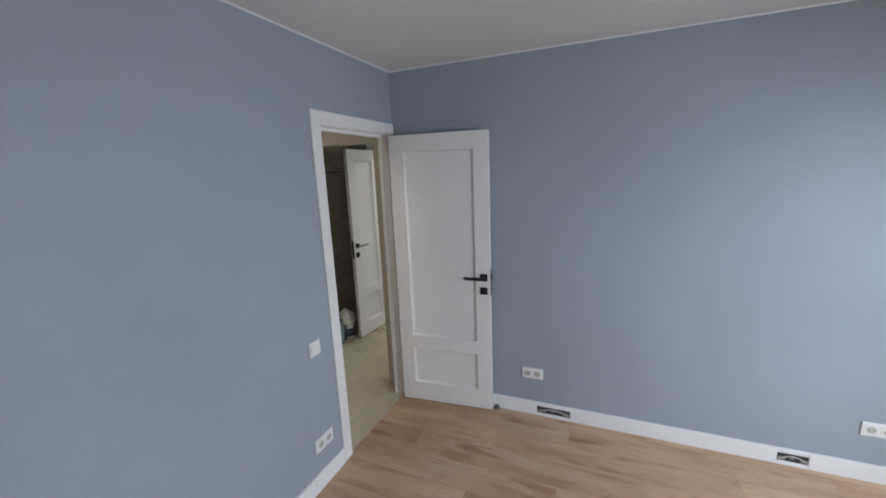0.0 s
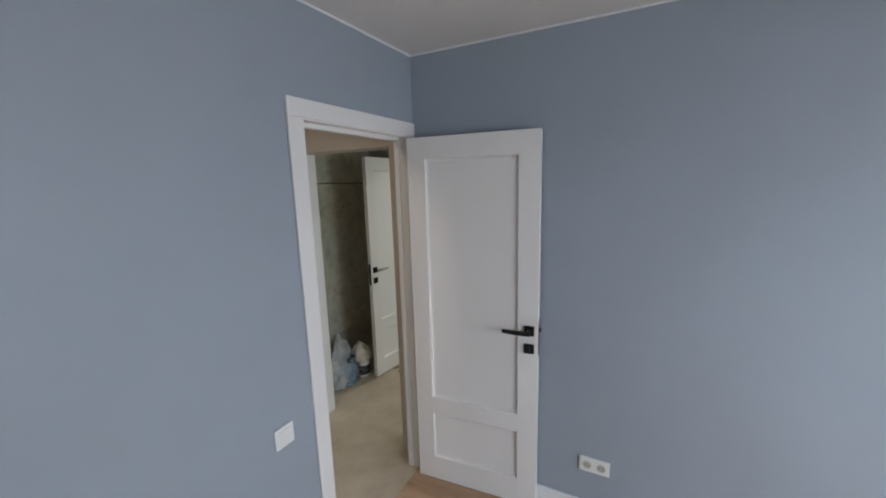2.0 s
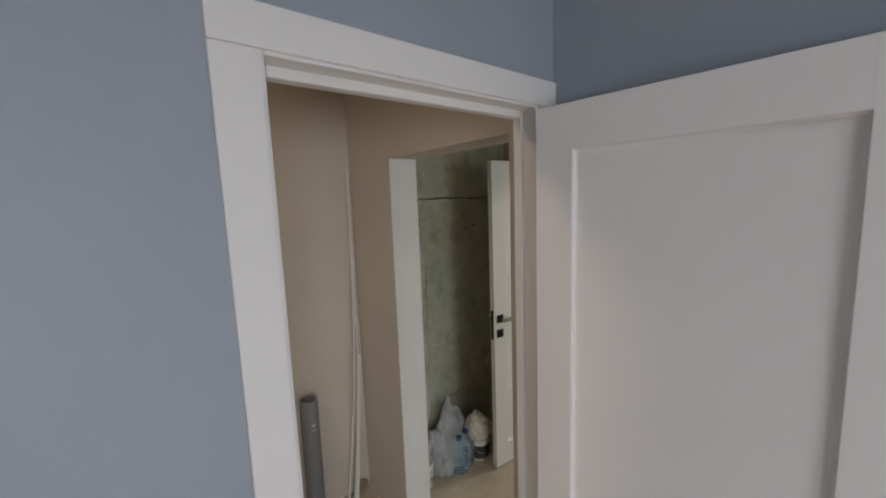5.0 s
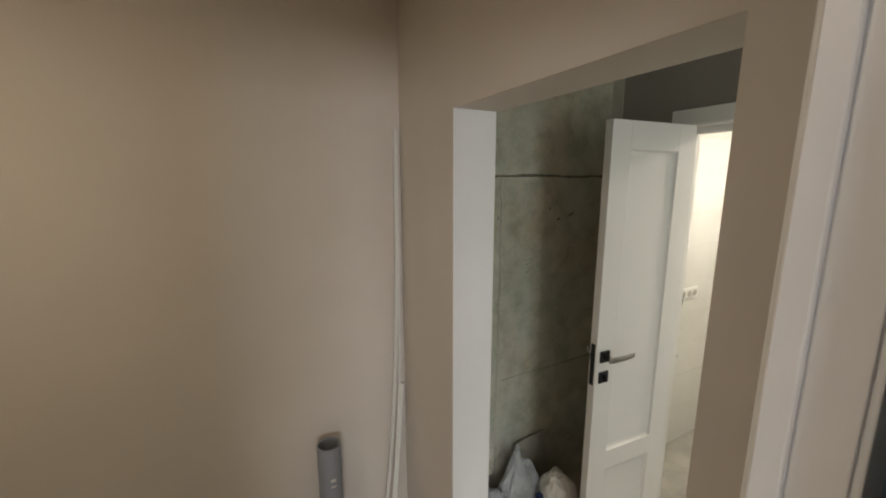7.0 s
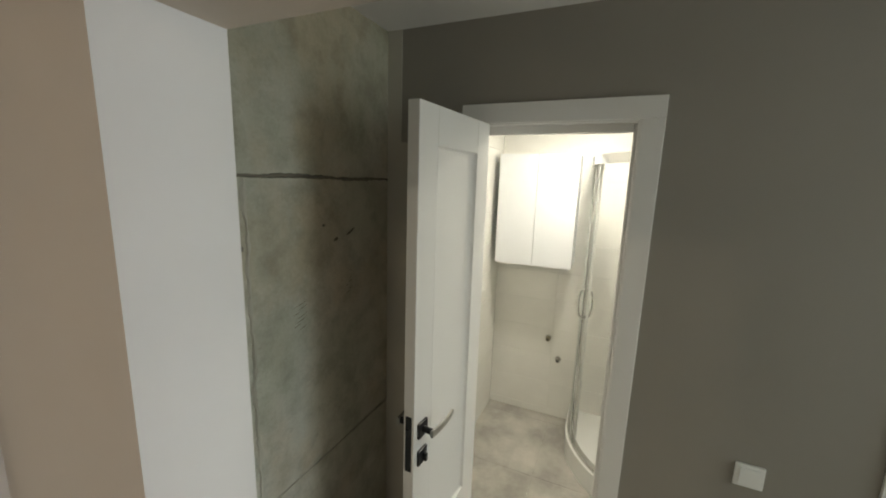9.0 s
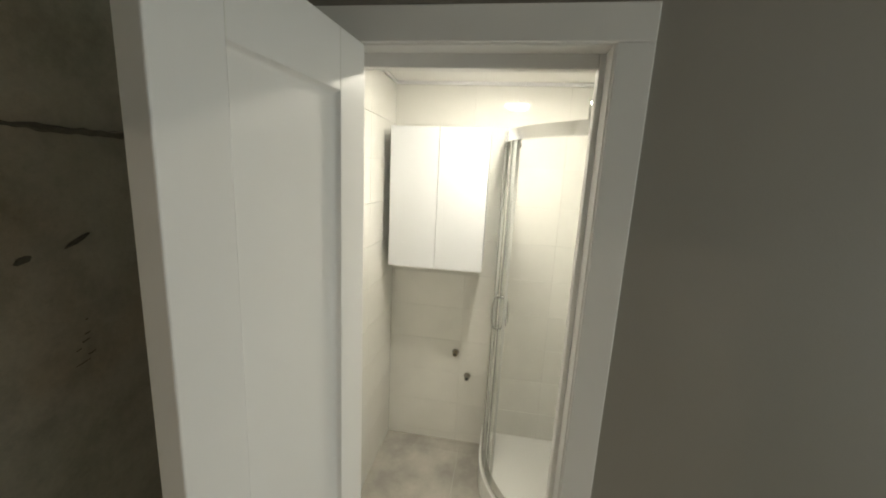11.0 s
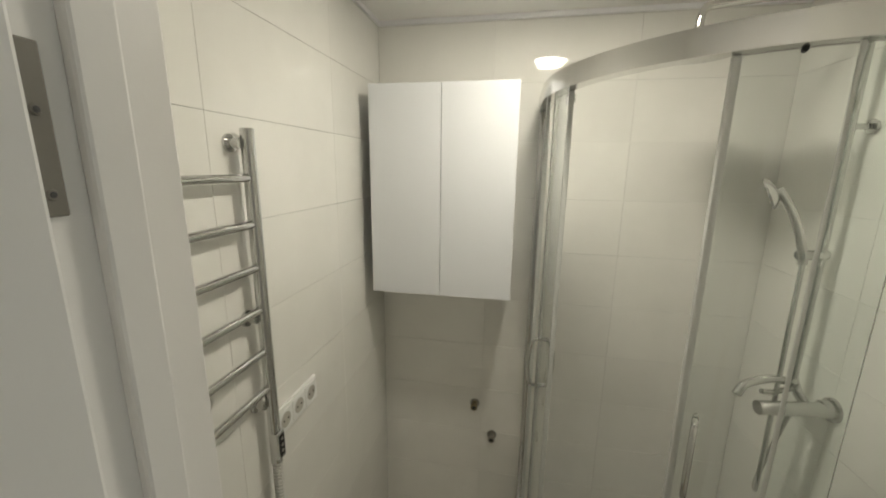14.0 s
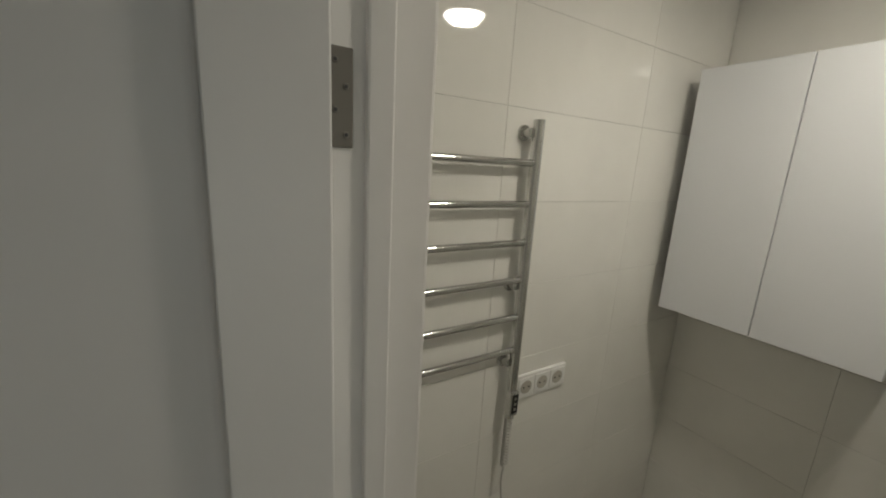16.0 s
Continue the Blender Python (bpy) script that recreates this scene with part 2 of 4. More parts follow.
BAG = make_bag()
SACK = paint("white_woven_sack", (0.68, 0.64, 0.58), 0.7, 300, 0.4, 0.1)
CARDBOARD = paint("grey_board_offcut", (0.36, 0.33, 0.28), 0.85, 90, 0.2, 0.08)
BROWN_SHAPE = paint("brown_shape", (0.24, 0.19, 0.14), 0.85, 90, 0.3, 0.12)
GREY_PIPE = paint("grey_pvc_pipe", (0.19, 0.195, 0.215), 0.5, 25, 0.1, 0.12)


# ---------- mesh helpers ----------
def box(bm, x0, x1, y0, y1, z0, z1):
    vs = [bm.verts.new((x, y, z)) for z in (z0, z1) for x, y in ((x0, y0), (x1, y0), (x1, y1), (x0, y1))]
    for q in ((3, 2, 1, 0), (4, 5, 6, 7), (0, 1, 5, 4), (1, 2, 6, 5), (2, 3, 7, 6), (3, 0, 4, 7)):
        bm.faces.new([vs[i] for i in q])
    return bm


def boxed(*dims, bevel=0.0):
    bm = box(bmesh.new(), *dims)
    if bevel:
        bmesh.ops.bevel(bm, geom=bm.edges[:], offset=bevel, segments=2, profile=0.5, affect="EDGES")
    return bm


def lathe(profile, seg=32, axis="Z"):
    """A turned body from (radius, height) steps."""
    bm = bmesh.new()
    rings = []
    for r, z in profile:
        rings.append([bm.verts.new((r * math.cos(2 * math.pi * i / seg), r * math.sin(2 * math.pi * i / seg), z)) for i in range(seg)])
    for a, b in zip(rings, rings[1:]):
        for i in range(seg):
            bm.faces.new((a[i], a[(i + 1) % seg], b[(i + 1) % seg], b[i]))
    bmesh.ops.remove_doubles(bm, verts=bm.verts, dist=1e-5)
    if axis == "Y":
        bm.transform(Matrix.Rotation(radians(90), 4, "X"))
    if axis == "X":
        bm.transform(Matrix.Rotation(radians(90), 4, "Y"))
    return bm


def tube(points, radius, seg=12, smooth=6):
    """A round bar along a line of points, its bends eased; a single bmesh with closed ends."""
    pts = [Vector(p) for p in points]
    if smooth and len(pts) > 2:
        out = []
        ext = [2 * pts[0] - pts[1]] + pts + [2 * pts[-1] - pts[-2]]
        for i in range(1, len(ext) - 2):
            for k in range(smooth):
                t = k / smooth
                a, b, c, d = ext[i - 1], ext[i], ext[i + 1], ext[i + 2]
                out.append(0.5 * (2 * b + (c - a) * t + (2 * a - 5 * b + 4 * c - d) * t * t + (3 * b - a - 3 * c + d) * t ** 3))
        pts = out + [pts[-1]]
    bm = bmesh.new()
    up = Vector((0.31, 0.17, 0.93))
    rings = []
    for i, p in enumerate(pts):
        d = (pts[min(i + 1, len(pts) - 1)] - pts[max(i - 1, 0)]).normalized()
        if abs(d.dot(up)) > 0.97:
            up = Vector((0.9, 0.3, 0.1))
        u = d.cross(up).normalized()
        w = d.cross(u)
        up = u.cross(d)
        rings.append([bm.verts.new(p + radius * (math.cos(2 * math.pi * k / seg) * u + math.sin(2 * math.pi * k / seg) * w)) for k in range(seg)])
    for a, b in zip(rings, rings[1:]):
        for k in range(seg):
            bm.faces.new((a[k], a[(k + 1) % seg], b[(k + 1) % seg], b[k]))
    bm.faces.new(rings[0][::-1])
    bm.faces.new(rings[-1])
    bmesh.ops.recalc_face_normals(bm, faces=bm.faces)
    return bm


def finish(name, bm, mats, smooth=False):
    bmesh.ops.recalc_face_normals(bm, faces=bm.faces)
    me = bpy.data.meshes.new(name)
    bm.to_mesh(me)
    bm.free()
    for m in mats if isinstance(mats, (list, tuple)) else [mats]:
        me.materials.append(m)
    if smooth:
        me.shade_smooth()
        me.set_sharp_from_angle(angle=radians(35))
    return me


def part(name, bm, mat, parent, label="", smooth=False):
    ob = new(name, finish(name, bm, mat, smooth))
    ob.parent = parent
    return tagged(ob, label)


def thing(name, at, label, category, group="", turn=0.0):
    ob = new(name)
    ob.empty_display_size = 0.05
    ob.matrix_world = pose(*at, 0, 0, turn)
    return tagged(ob, label, category, group)


def single(name, bm, mat, label, category, group="", smooth=False, at=(0, 0, 0)):
    ob = new(name, finish(name, bm, mat, smooth))
    ob.location = at
    return tagged(ob, label, category, group)


def structure(name, bm, mat, label, category, smooth=False):
    ob = new(name, finish(name, bm, mat, smooth))
    return tagged(ob, label, category, "", "structure")


def wall_mesh(axis, thick, span, height, holes=()):
    """A wall with openings right through it. axis: the one it runs along; thick, span: ranges; holes: (a0, a1, z0, z1)."""
    cuts = sorted({*span, *(v for h in holes for v in h[:2])})
    rises = sorted({*height, *(v for h in holes for v in h[2:])})
    bm = bmesh.new()
    for a0, a1 in zip(cuts, cuts[1:]):
        for z0, z1 in zip(rises, rises[1:]):
            if any(h[0] <= a0 and a1 <= h[1] and h[2] <= z0 and z1 <= h[3] for h in holes):
                continue
            if axis == "x":
                box(bm, a0, a1, *thick, z0, z1)
            else:
                box(bm, *thick, a0, a1, z0, z1)
    bmesh.ops.remove_doubles(bm, verts=bm.verts, dist=1e-5)
    seen = {}
    for f in bm.faces:
        seen.setdefault(tuple(round(c, 4) for c in f.calc_center_median()), []).append(f)
    bmesh.ops.delete(bm, geom=[f for fs in seen.values() if len(fs) > 1 for f in fs], context="FACES")
    bmesh.ops.recalc_face_normals(bm, faces=bm.faces)
    return bm


def faced(bm, pick):
    for f in bm.faces:
        f.material_index = pick(f.normal, f.calc_center_median())
    return bm


# ---------- the setting ----------
XF, YL, YR = 2.653, 1.245, -0.245
H_BED, H_ENTRY, H_HALL, H_BATH, TOP = 2.465, 2.482, 2.385, 2.27, 2.6

structure("wall_bedroom_door", faced(wall_mesh("x", (0.0, 0.07), (-3.4, 0.0), (0, TOP), [(-0.816, -0.057, 0, 2.057)]),
          lambda nn, c: 1 if nn.y > 0.5 else 0), [BEDROOM_PAINT, BEIGE_PAINT], "blue-grey painted bedroom wall with a door opening", "wall")
structure("wall_bedroom_side", faced(wall_mesh("y", (0.0, 0.17), (-3.6, 0.07), (0, TOP)),
          lambda nn, c: 1 if nn.x > 0.5 else 0), [BEDROOM_PAINT, REVEAL_PAINT], "plain blue-grey painted bedroom wall", "wall")
structure("wall_bedroom_window", faced(wall_mesh("x", (-3.75, -3.6), (-3.5, 0.17), (0, TOP), [(-2.6, -0.9, 0.67, 2.17)]),
          lambda nn, c: 0), [BEDROOM_PAINT], "blue-grey bedroom wall with a wide window opening", "wall")
structure("wall_bedroom_far", faced(wall_mesh("y", (-3.5, -3.4), (-3.6, 1.5), (0, TOP)),
          lambda nn, c: 1 if c.y > 0.05 else 0), [BEDROOM_PAINT, BEIGE_PAINT], "plain painted wall closing bedroom and hall", "wall")
structure("wall_hall_opening", faced(wall_mesh("y", (0.02, 0.18), (0.07, 1.40), (0, TOP), [(0.187, 0.957, 0, 2.0)]),
          lambda nn, c: 0 if (nn.x < -0.5 or nn.z < -0.5) else 1), [BEIGE_PAINT, REVEAL_PAINT], "beige plastered wall with a wide unframed opening", "wall")
structure("wall_hall_back", wall_mesh("x", (1.40, 1.55), (-3.4, 0.18), (0, TOP)), BEIGE_PAINT, "plain beige plastered hall wall", "wall")
structure("wall_bathroom_front", faced(wall_mesh("y", (1.21, 1.345), (-2.2, 1.50), (0, TOP), [(0.371, 0.970, 0, 2.044), (-1.062, -0.386, 0, 2.044)]),
          lambda nn, c: 0 if nn.x < -0.5 else 1), [GREY_PAINT, REVEAL_PAINT], "grey-brown painted corridor wall with two door openings", "wall")
structure("wall_corridor_window", wall_mesh("x", (-2.35, -2.2), (0.17, 1.345), (0, TOP), [(0.21, 1.17, 0.35, 2.2)]), REVEAL_PAINT,
          "pale corridor end wall with a window opening", "wall")
structure("wall_bathroom_left", wall_mesh("x", (YL + 0.004, 1.50), (1.345, XF + 0.004), (0, TOP)), GROUT, "bathroom wall behind cream tiles", "wall")
structure("wall_bathroom_far", wall_mesh("y", (XF + 0.004, 2.80), (-1.5, 1.50), (0, TOP)), GROUT, "bathroom end wall behind cream tiles", "wall")
structure("wall_bathroom_right", faced(wall_mesh("x", (-0.37, YR - 0.004), (1.345, XF + 0.004), (0, TOP)),
          lambda nn, c: 1 if nn.y < -0.5 else 0), [GROUT, SIDE_PAINT], "bathroom side wall behind cream tiles", "wall")
structure("wall_side_room", wall_mesh("x", (-1.5, -1.4), (1.345, 2.657), (0, TOP)), SIDE_PAINT, "pale yellow side room wall", "wall")
structure("wall_side_room_end", wall_mesh("y", (2.62, 2.657), (-1.4, -0.37), (0, TOP)), SIDE_PAINT, "pale yellow side room wall", "wall")

structure("ceiling_bedroom", boxed(-3.4, 0, -3.6, 0, H_BED, H_BED + 0.05), CEILING_PAINT, "matt white bedroom ceiling", "ceiling")
structure("ceiling_hall", boxed(-3.4, 0.02, 0.07, 1.40, H_ENTRY, H_ENTRY + 0.05), CEILING_PAINT, "plain white hall ceiling", "ceiling")
structure("ceiling_corridor", boxed(0.18, 1.21, -2.2, 1.40, H_HALL, H_HALL + 0.05), CEILING_PAINT, "plain white corridor ceiling", "ceiling")
structure("ceiling_bathroom", boxed(1.345, XF, YR, YL, H_BATH, H_BATH + 0.05), BATH_CEILING, "smooth white bathroom ceiling", "ceiling")
structure("ceiling_side_room", boxed(1.345, 2.62, -1.4, -0.37, H_HALL, H_HALL + 0.05), CEILING_PAINT, "white side room ceiling", "ceiling")
structure("roof", boxed(-3.5, 2.8, -3.75, 1.55, TOP, TOP + 0.1), CEILING_PAINT, "slab above the flat", "ceiling")
structure("ground", boxed(-60, 60, -60, 60, -0.5, -0.3), SCREED, "plain ground outside the windows", "ground")

structure("floor_base", boxed(-3.5, 2.8, -3.75, 1.55, -0.25, -0.012), SCREED, "screed slab under the floors", "floor")
structure("floor_hall", faced(boxed(-3.4, 1.345, 0.002, 1.40, -0.012, -0.001), lambda nn, c: 0), SCREED, "dusty beige levelling screed in hall and corridor", "floor")
structure("floor_corridor", boxed(0.17, 1.345, -2.2, 0.002, -0.012, -0.001), SCREED, "dusty beige levelling screed in the corridor", "floor")
structure("floor_side_room", boxed(1.345, 2.62, -1.4, -0.37, -0.012, -0.001), SCREED, "screed floor of the side room", "floor")
floor_bed = structure("floor_bedroom", boxed(-3.4, 0, -3.6, 0.002, -0.012, -0.008), SCREED, "light brown oak laminate bedroom floor", "floor")
floor_bath = structure("floor_bathroom", boxed(1.345, XF, YR, YL, -0.012, -0.004), GROUT, "grey marbled tile bathroom floor", "floor")


# ceiling edge strips
def strip(name, dims, label):
    structure(name, boxed(*dims, bevel=0.002), BASE_WHITE, label, "trim")


strip("trim_ceiling_bedroom_side", (-0.009, 0.0, -3.6, 0.0, H_BED - 0.009, H_BED), "thin white ceiling edge strip")
strip("trim_ceiling_bedroom_door", (-3.4, -0.009, -0.009, 0.0, H_BED - 0.009, H_BED), "thin white ceiling edge strip")


# baseboards, with two places where the cover is missing
def baseboard(name, dims):
    structure(name, boxed(*dims, bevel=0.004), BASE_WHITE, "white plastic baseboard", "baseboard")


baseboard("baseboard_side_a", (-0.016, 0.0, -1.055, -0.02, 0.0, 0.105))
baseboard("baseboard_side_b", (-0.016, 0.0, -2.44, -1.285, 0.0, 0.105))
baseboard("baseboard_side_c", (-0.016, 0.0, -3.6, -2.585, 0.0, 0.105))
baseboard("baseboard_door", (-3.4, -0.878, -0.016, 0.0, 0.0, 0.105))


def baseboard_gap(y0, y1, label):
    """A run of baseboard whose clip-on cover is off: rim, dark channel, grey clips and a cable."""
    g = thing("baseboard_gap", (0, (y0 + y1) / 2, 0), label, "baseboard", "open runs of the baseboard")
    h = (y1 - y0) / 2
    part("rim", boxed(-0.016, -0.001, -h, h, 0.077, 0.105, bevel=0.003), BASE_WHITE, g)
    part("rim", boxed(-0.016, -0.001, -h, h, 0.0, 0.022, bevel=0.003), BASE_WHITE, g)
    part("channel", boxed(-0.005, -0.001, -h, h, 0.022, 0.077), SOCKET_DARK, g, "dark open cable channel")
    for k, (a, b) in enumerate(((-0.92, -0.55), (-0.1, 0.12), (0.45, 0.9))):
        part("clip", boxed(-0.012, -0.005, h * a, h * b, 0.030 + 0.012 * (k % 2), 0.050 + 0.012 * (k % 2), bevel=0.002), STEEL, g)
    part("cable", tube([(-0.010, -h * 0.95, 0.040), (-0.012, 0, 0.062), (-0.010, h * 0.95, 0.036)], 0.0035, 8), CABLE_GREY, g)


baseboard_gap(-1.285, -1.055, "open baseboard run with bare metal clips and cable")
baseboard_gap(-2.585, -2.44, "short open baseboard run with bare metal clips")


# ---------- doors ----------
def leaf_face(w, h, t, panels):
    """Front and back sheets of a panelled leaf, each panel sunk with a sloping edge; returns the body without panels."""
    bm = bmesh.new()
    xs = sorted({0, w, *(v for p in panels for v in p[:2])})
    zs = sorted({0, h, *(v for p in panels for v in p[2:])})
    for x0, x1 in zip(xs, xs[1:]):
        for z0, z1 in zip(zs, zs[1:]):
            if not any(p[0] <= x0 and x1 <= p[1] and p[2] <= z0 and z1 <= p[3] for p in panels):
                box(bm, x0, x1, 0, t, z0, z1)
    bmesh.ops.remove_doubles(bm, verts=bm.verts, dist=1e-5)
    seen = {}
    for f in bm.faces:
        seen.setdefault(tuple(round(c, 4) for c in f.calc_center_median()), []).append(f)
    bmesh.ops.delete(bm, geom=[f for fs in seen.values() if len(fs) > 1 for f in fs], context="FACES")
    bmesh.ops.recalc_face_normals(bm, faces=bm.faces)
    sharp = [e for e in bm.edges if len(e.link_faces) == 2 and e.calc_face_angle(0) > 0.5]
    bmesh.ops.bevel(bm, geom=sharp, offset=0.0025, segments=2, profile=0.5, affect="EDGES")
    return bm


def panel_mesh(x0, x1, z0, z1, t):
    """A sunk flat panel with a hollow moulded border on both faces."""
    bm = bmesh.new()
    sides = []
    for y, s in ((0.0008, 1), (t - 0.0008, -1)):
        rings = []
        for e, d in ((0.0, 0.0), (0.002, 0.007), (0.006, 0.0115), (0.012, 0.0138), (0.023, 0.015)):
            rings.append([bm.verts.new(v) for v in ((x0 + e, y + s * d, z0 + e), (x1 - e, y + s * d, z0 + e), (x1 - e, y + s * d, z1 - e), (x0 + e, y + s * d, z1 - e))])
        for o, i in zip(rings, rings[1:]):
            for k in range(4):
                bm.faces.new((o[k], o[(k + 1) % 4], i[(k + 1) % 4], i[k]))
        bm.faces.new(rings[-1])
        sides.append(rings[0])
    for k in range(4):
        bm.faces.new((sides[0][k], sides[0][(k + 1) % 4], sides[1][(k + 1) % 4], sides[1][k]))
    return bm


def lever(parent, x, y, z, side, out, finish_mat):
    """A square rosette with a lever, and a lock rosette with a turn below. side: the way the lever points; out: the face's normal along y."""
    a, b = sorted((y, y + out * 0.009))
    hd = part("handle", boxed(x - 0.026, x + 0.026, a, b, z - 0.026, z + 0.026, bevel=0.003), BLACK_METAL, parent, "matt black square rosette and lever")
    part("neck", tube([(x, y + out * 0.008, z), (x, y + out * 0.045, z)], 0.010, 14, 0), BLACK_METAL, hd, smooth=True)
    bm = bmesh.new()
    prev = None
    for k in range(9):
        u = k / 8
        cx, cy = x - side * 0.012 + side * 0.142 * u, y + out * (0.045 + 0.006 * math.sin(u * math.pi))
        hh, ww = 0.0125 - 0.003 * u, 0.0055 - 0.001 * u
        ring = [bm.verts.new((cx, cy + p * ww, z + q * hh)) for p, q in ((-1, -0.6), (-0.6, -1), (0.6, -1), (1, -0.6), (1, 0.6), (0.6, 1), (-0.6, 1), (-1, 0.6))]
        if prev:
            for j in range(8):
                bm.faces.new((prev[j], prev[(j + 1) % 8], ring[(j + 1) % 8], ring[j]))
        else:
            bm.faces.new(ring)
        prev = ring
    bm.faces.new(prev)
    part("lever", bm, finish_mat, hd, smooth=True)
    lk = part("lock_rosette", boxed(x - 0.026, x + 0.026, a, b, z - 0.122, z - 0.070, bevel=0.003), BLACK_METAL, parent, "matt black square lock rosette")
    part("turn_knob", boxed(x - 0.006, x + 0.006, *sorted((y + out * 0.008, y + out * 0.024)), z - 0.110, z - 0.082, bevel=0.003), BLACK_METAL, lk)


def door_leaf(name, at, turn, w, label, flip):
    """A white two-panel leaf; its base lies along local x from the hinge, its thickness along local y."""
    h, t, s = 2.007, 0.038, 0.105
    d = thing(name, at, label, "door", "white panelled doors", turn)
    panels = [(s, w - s, 0.15, 0.435), (s, w - s, 0.535, 1.893)]
    part("leaf_body", leaf_face(w, h, t, panels), WHITE_TRIM, d)
    for p in panels:
        part("panel", panel_mesh(*p, t), WHITE_TRIM, d, smooth=True)
    for x0, x1, z0, z1 in ((s - 0.0012, s + 0.0012, 1.894, h - 0.003), (w - s - 0.0012, w - s + 0.0012, 1.894, h - 0.003)):
        for y0 in (-0.0004, t - 0.0006):
            part("joint_line", boxed(x0, x1, y0, y0 + 0.001, z0, z1), GROUT, d)
    for y, o in ((0.0, -1), (t, 1)):
        # the narrower door's levers get a paler metal colour than their black rosettes
        lever(d, w - 0.045, y, 1.018, -1, o, BLACK_METAL if w > 0.6 else PALE_LEVER)
    plate = part("latch_plate", boxed(w - 0.001, w + 0.0025, 0.008, 0.030, 0.885, 1.075, bevel=0.001), BLACK_METAL, d, "dark steel latch plate")
    part("latch", boxed(w + 0.002, w + 0.012, 0.013, 0.025, 1.012, 1.036, bevel=0.003), BLACK_METAL, plate)
    for z in (0.21, 1.675):
        y0 = t - 0.004 if flip else -0.004
        hg = part("hinge", tube([(-0.006, y0 + 0.004 if not flip else t, z), (-0.006, y0 + 0.004 if not flip else t, z + 0.09)], 0.006, 12, 0), STEEL, d, "brushed steel hinge knuckle", True)
        part("finial", lathe([(0, 0), (0.0065, 0.001), (0.005, 0.006), (0, 0.008)], 12), STEEL, hg, smooth=True).location = (-0.006, 0 if not flip else t, z + 0.09)
    return d


def door_frame(name, label, kind_at, w0, w1, depth, top, stops, step, tw, twh, rebate, lin=0.026):
    """Lining, stops and architrave of a doorway. kind_at(a, d): along-wall and through-wall ranges to x and y ranges. stops: how far they stand out at w0, w1 and the head; rebate: where the stop begins and ends through the wall."""
    f = thing(name, (0, 0, 0), label, "door frame")
    d0, d1 = depth
    tt = 0.012
    r0, r1 = d0 + rebate[0], d0 + rebate[1]

    def b(nm, a, d, z, bev=0.002, lab=""):
        (x0, x1), (y0, y1) = kind_at(a, d)
        part(nm, boxed(*sorted((x0, x1)), *sorted((y0, y1)), *z, bevel=bev), WHITE_TRIM, f, lab)

    thin = r1 < d1
    for sgn, e, st in ((-1, w0, stops[0]), (1, w1, stops[1])):
        b("jamb", (e, e + sgn * lin), (d0 - 0.004, r1 - 0.001 if thin else d1 + 0.004), (0.0, top + lin))
        if thin:
            b("inner_jamb", (e + sgn * (lin - 0.010), e + sgn * lin), (r1, d1 + 0.006), (0.0, top + lin))
        b("door_stop", (e - sgn * st, e + sgn * 0.001), (r0, r1), (0.0, top), 0.003)
        for dd, o in ((d0, -1), (d1, 1)):
            inset = step if o < 0 or not thin else lin - 0.004
            b("architrave", (e + sgn * inset, e + sgn * (step + tw)), (dd, dd + o * tt), (0.0, top + step), 0.0025)
    b("head_jamb", (w0 + 0.0005, w1 - 0.0005), (d0 - 0.004, d1 + 0.004), (top, top + lin))
    b("head_stop", (w0 + stops[0], w1 - stops[1]), (r0, r1), (top - stops[2], top + 0.001), 0.003)
    for dd, o in ((d0, -1), (d1, 1)):
        b("head_architrave", (w0 - step - tw, w1 + step + tw), (dd, dd + o * (tt + 0.0005)), (top + step + 0.0005, top + step + twh), 0.0025)
    return f


door_frame("door_frame_bedroom", "white door lining with flat architrave in the bedroom doorway", lambda a, d: (a, d), -0.790, -0.083, (0.0, 0.07), 2.031, (0.014, 0.010, 0.02), 0.006, 0.075, 0.071, (0.042, 0.072))
door_frame("door_frame_bathroom", "white door lining with flat architrave in the bathroom doorway", lambda a, d: (d, a), 0.403, 0.938, (1.21, 1.345), 2.012, (0.012, 0.009, 0.03), 0.004, 0.070, 0.070, (0.046, 0.078), 0.032)
door_frame("door_frame_side_room", "white door lining with flat architrave beside the grey wall", lambda a, d: (d, a), -1.03, -0.418, (1.21, 1.345), 2.012, (0.014, 0.014, 0.03), 0.004, 0.070, 0.070, (0.046, 0.078), 0.032)

ang_bed = math.degrees(math.atan2(-0.74 + 0.036, -0.068 + 0.130))
door_leaf("door_1", (-0.130, -0.036, 0.008), ang_bed, 0.705, "white two-panel bedroom door standing open with black handle", True)
ang_bath = math.degrees(math.atan2(0.038, -0.4865))
door_leaf("door_2", (1.2155, 0.9412, 0.008), ang_bath, 0.4925, "white two-panel bathroom door standing open with black handle", False)


# frame-side hinge plates of the bathroom door
def hinge_plate(z):
    g = thing("hinge_plate", (1.230, 0.9375, z), "brushed steel hinge plate with four screws", "hinge", "hinge plates in the bathroom lining")
    part("plate", boxed(-0.013, 0.013, -0.003, 0.0005, 0, 0.097, bevel=0.0012), DULL_STEEL, g)
    for i, zz in enumerate((0.013, 0.037, 0.060, 0.084)):
        s = part("screw", lathe([(0, 0.0012), (0.0028, 0.001), (0.0034, 0)], 14, "Y"), DULL_STEEL, g, smooth=True)
        s.location = (-0.006 if i % 2 else 0.005, -0.0032, zz)
        # no recess is cut: a dark disc carries its shade
        c = part("screw_recess", lathe([(0, 0.0004), (0.0018, 0.0002), (0.0019, 0)], 8, "Y"), SOCKET_DARK, g)
        c.location = (-0.006 if i % 2 else 0.005, -0.0044, zz)


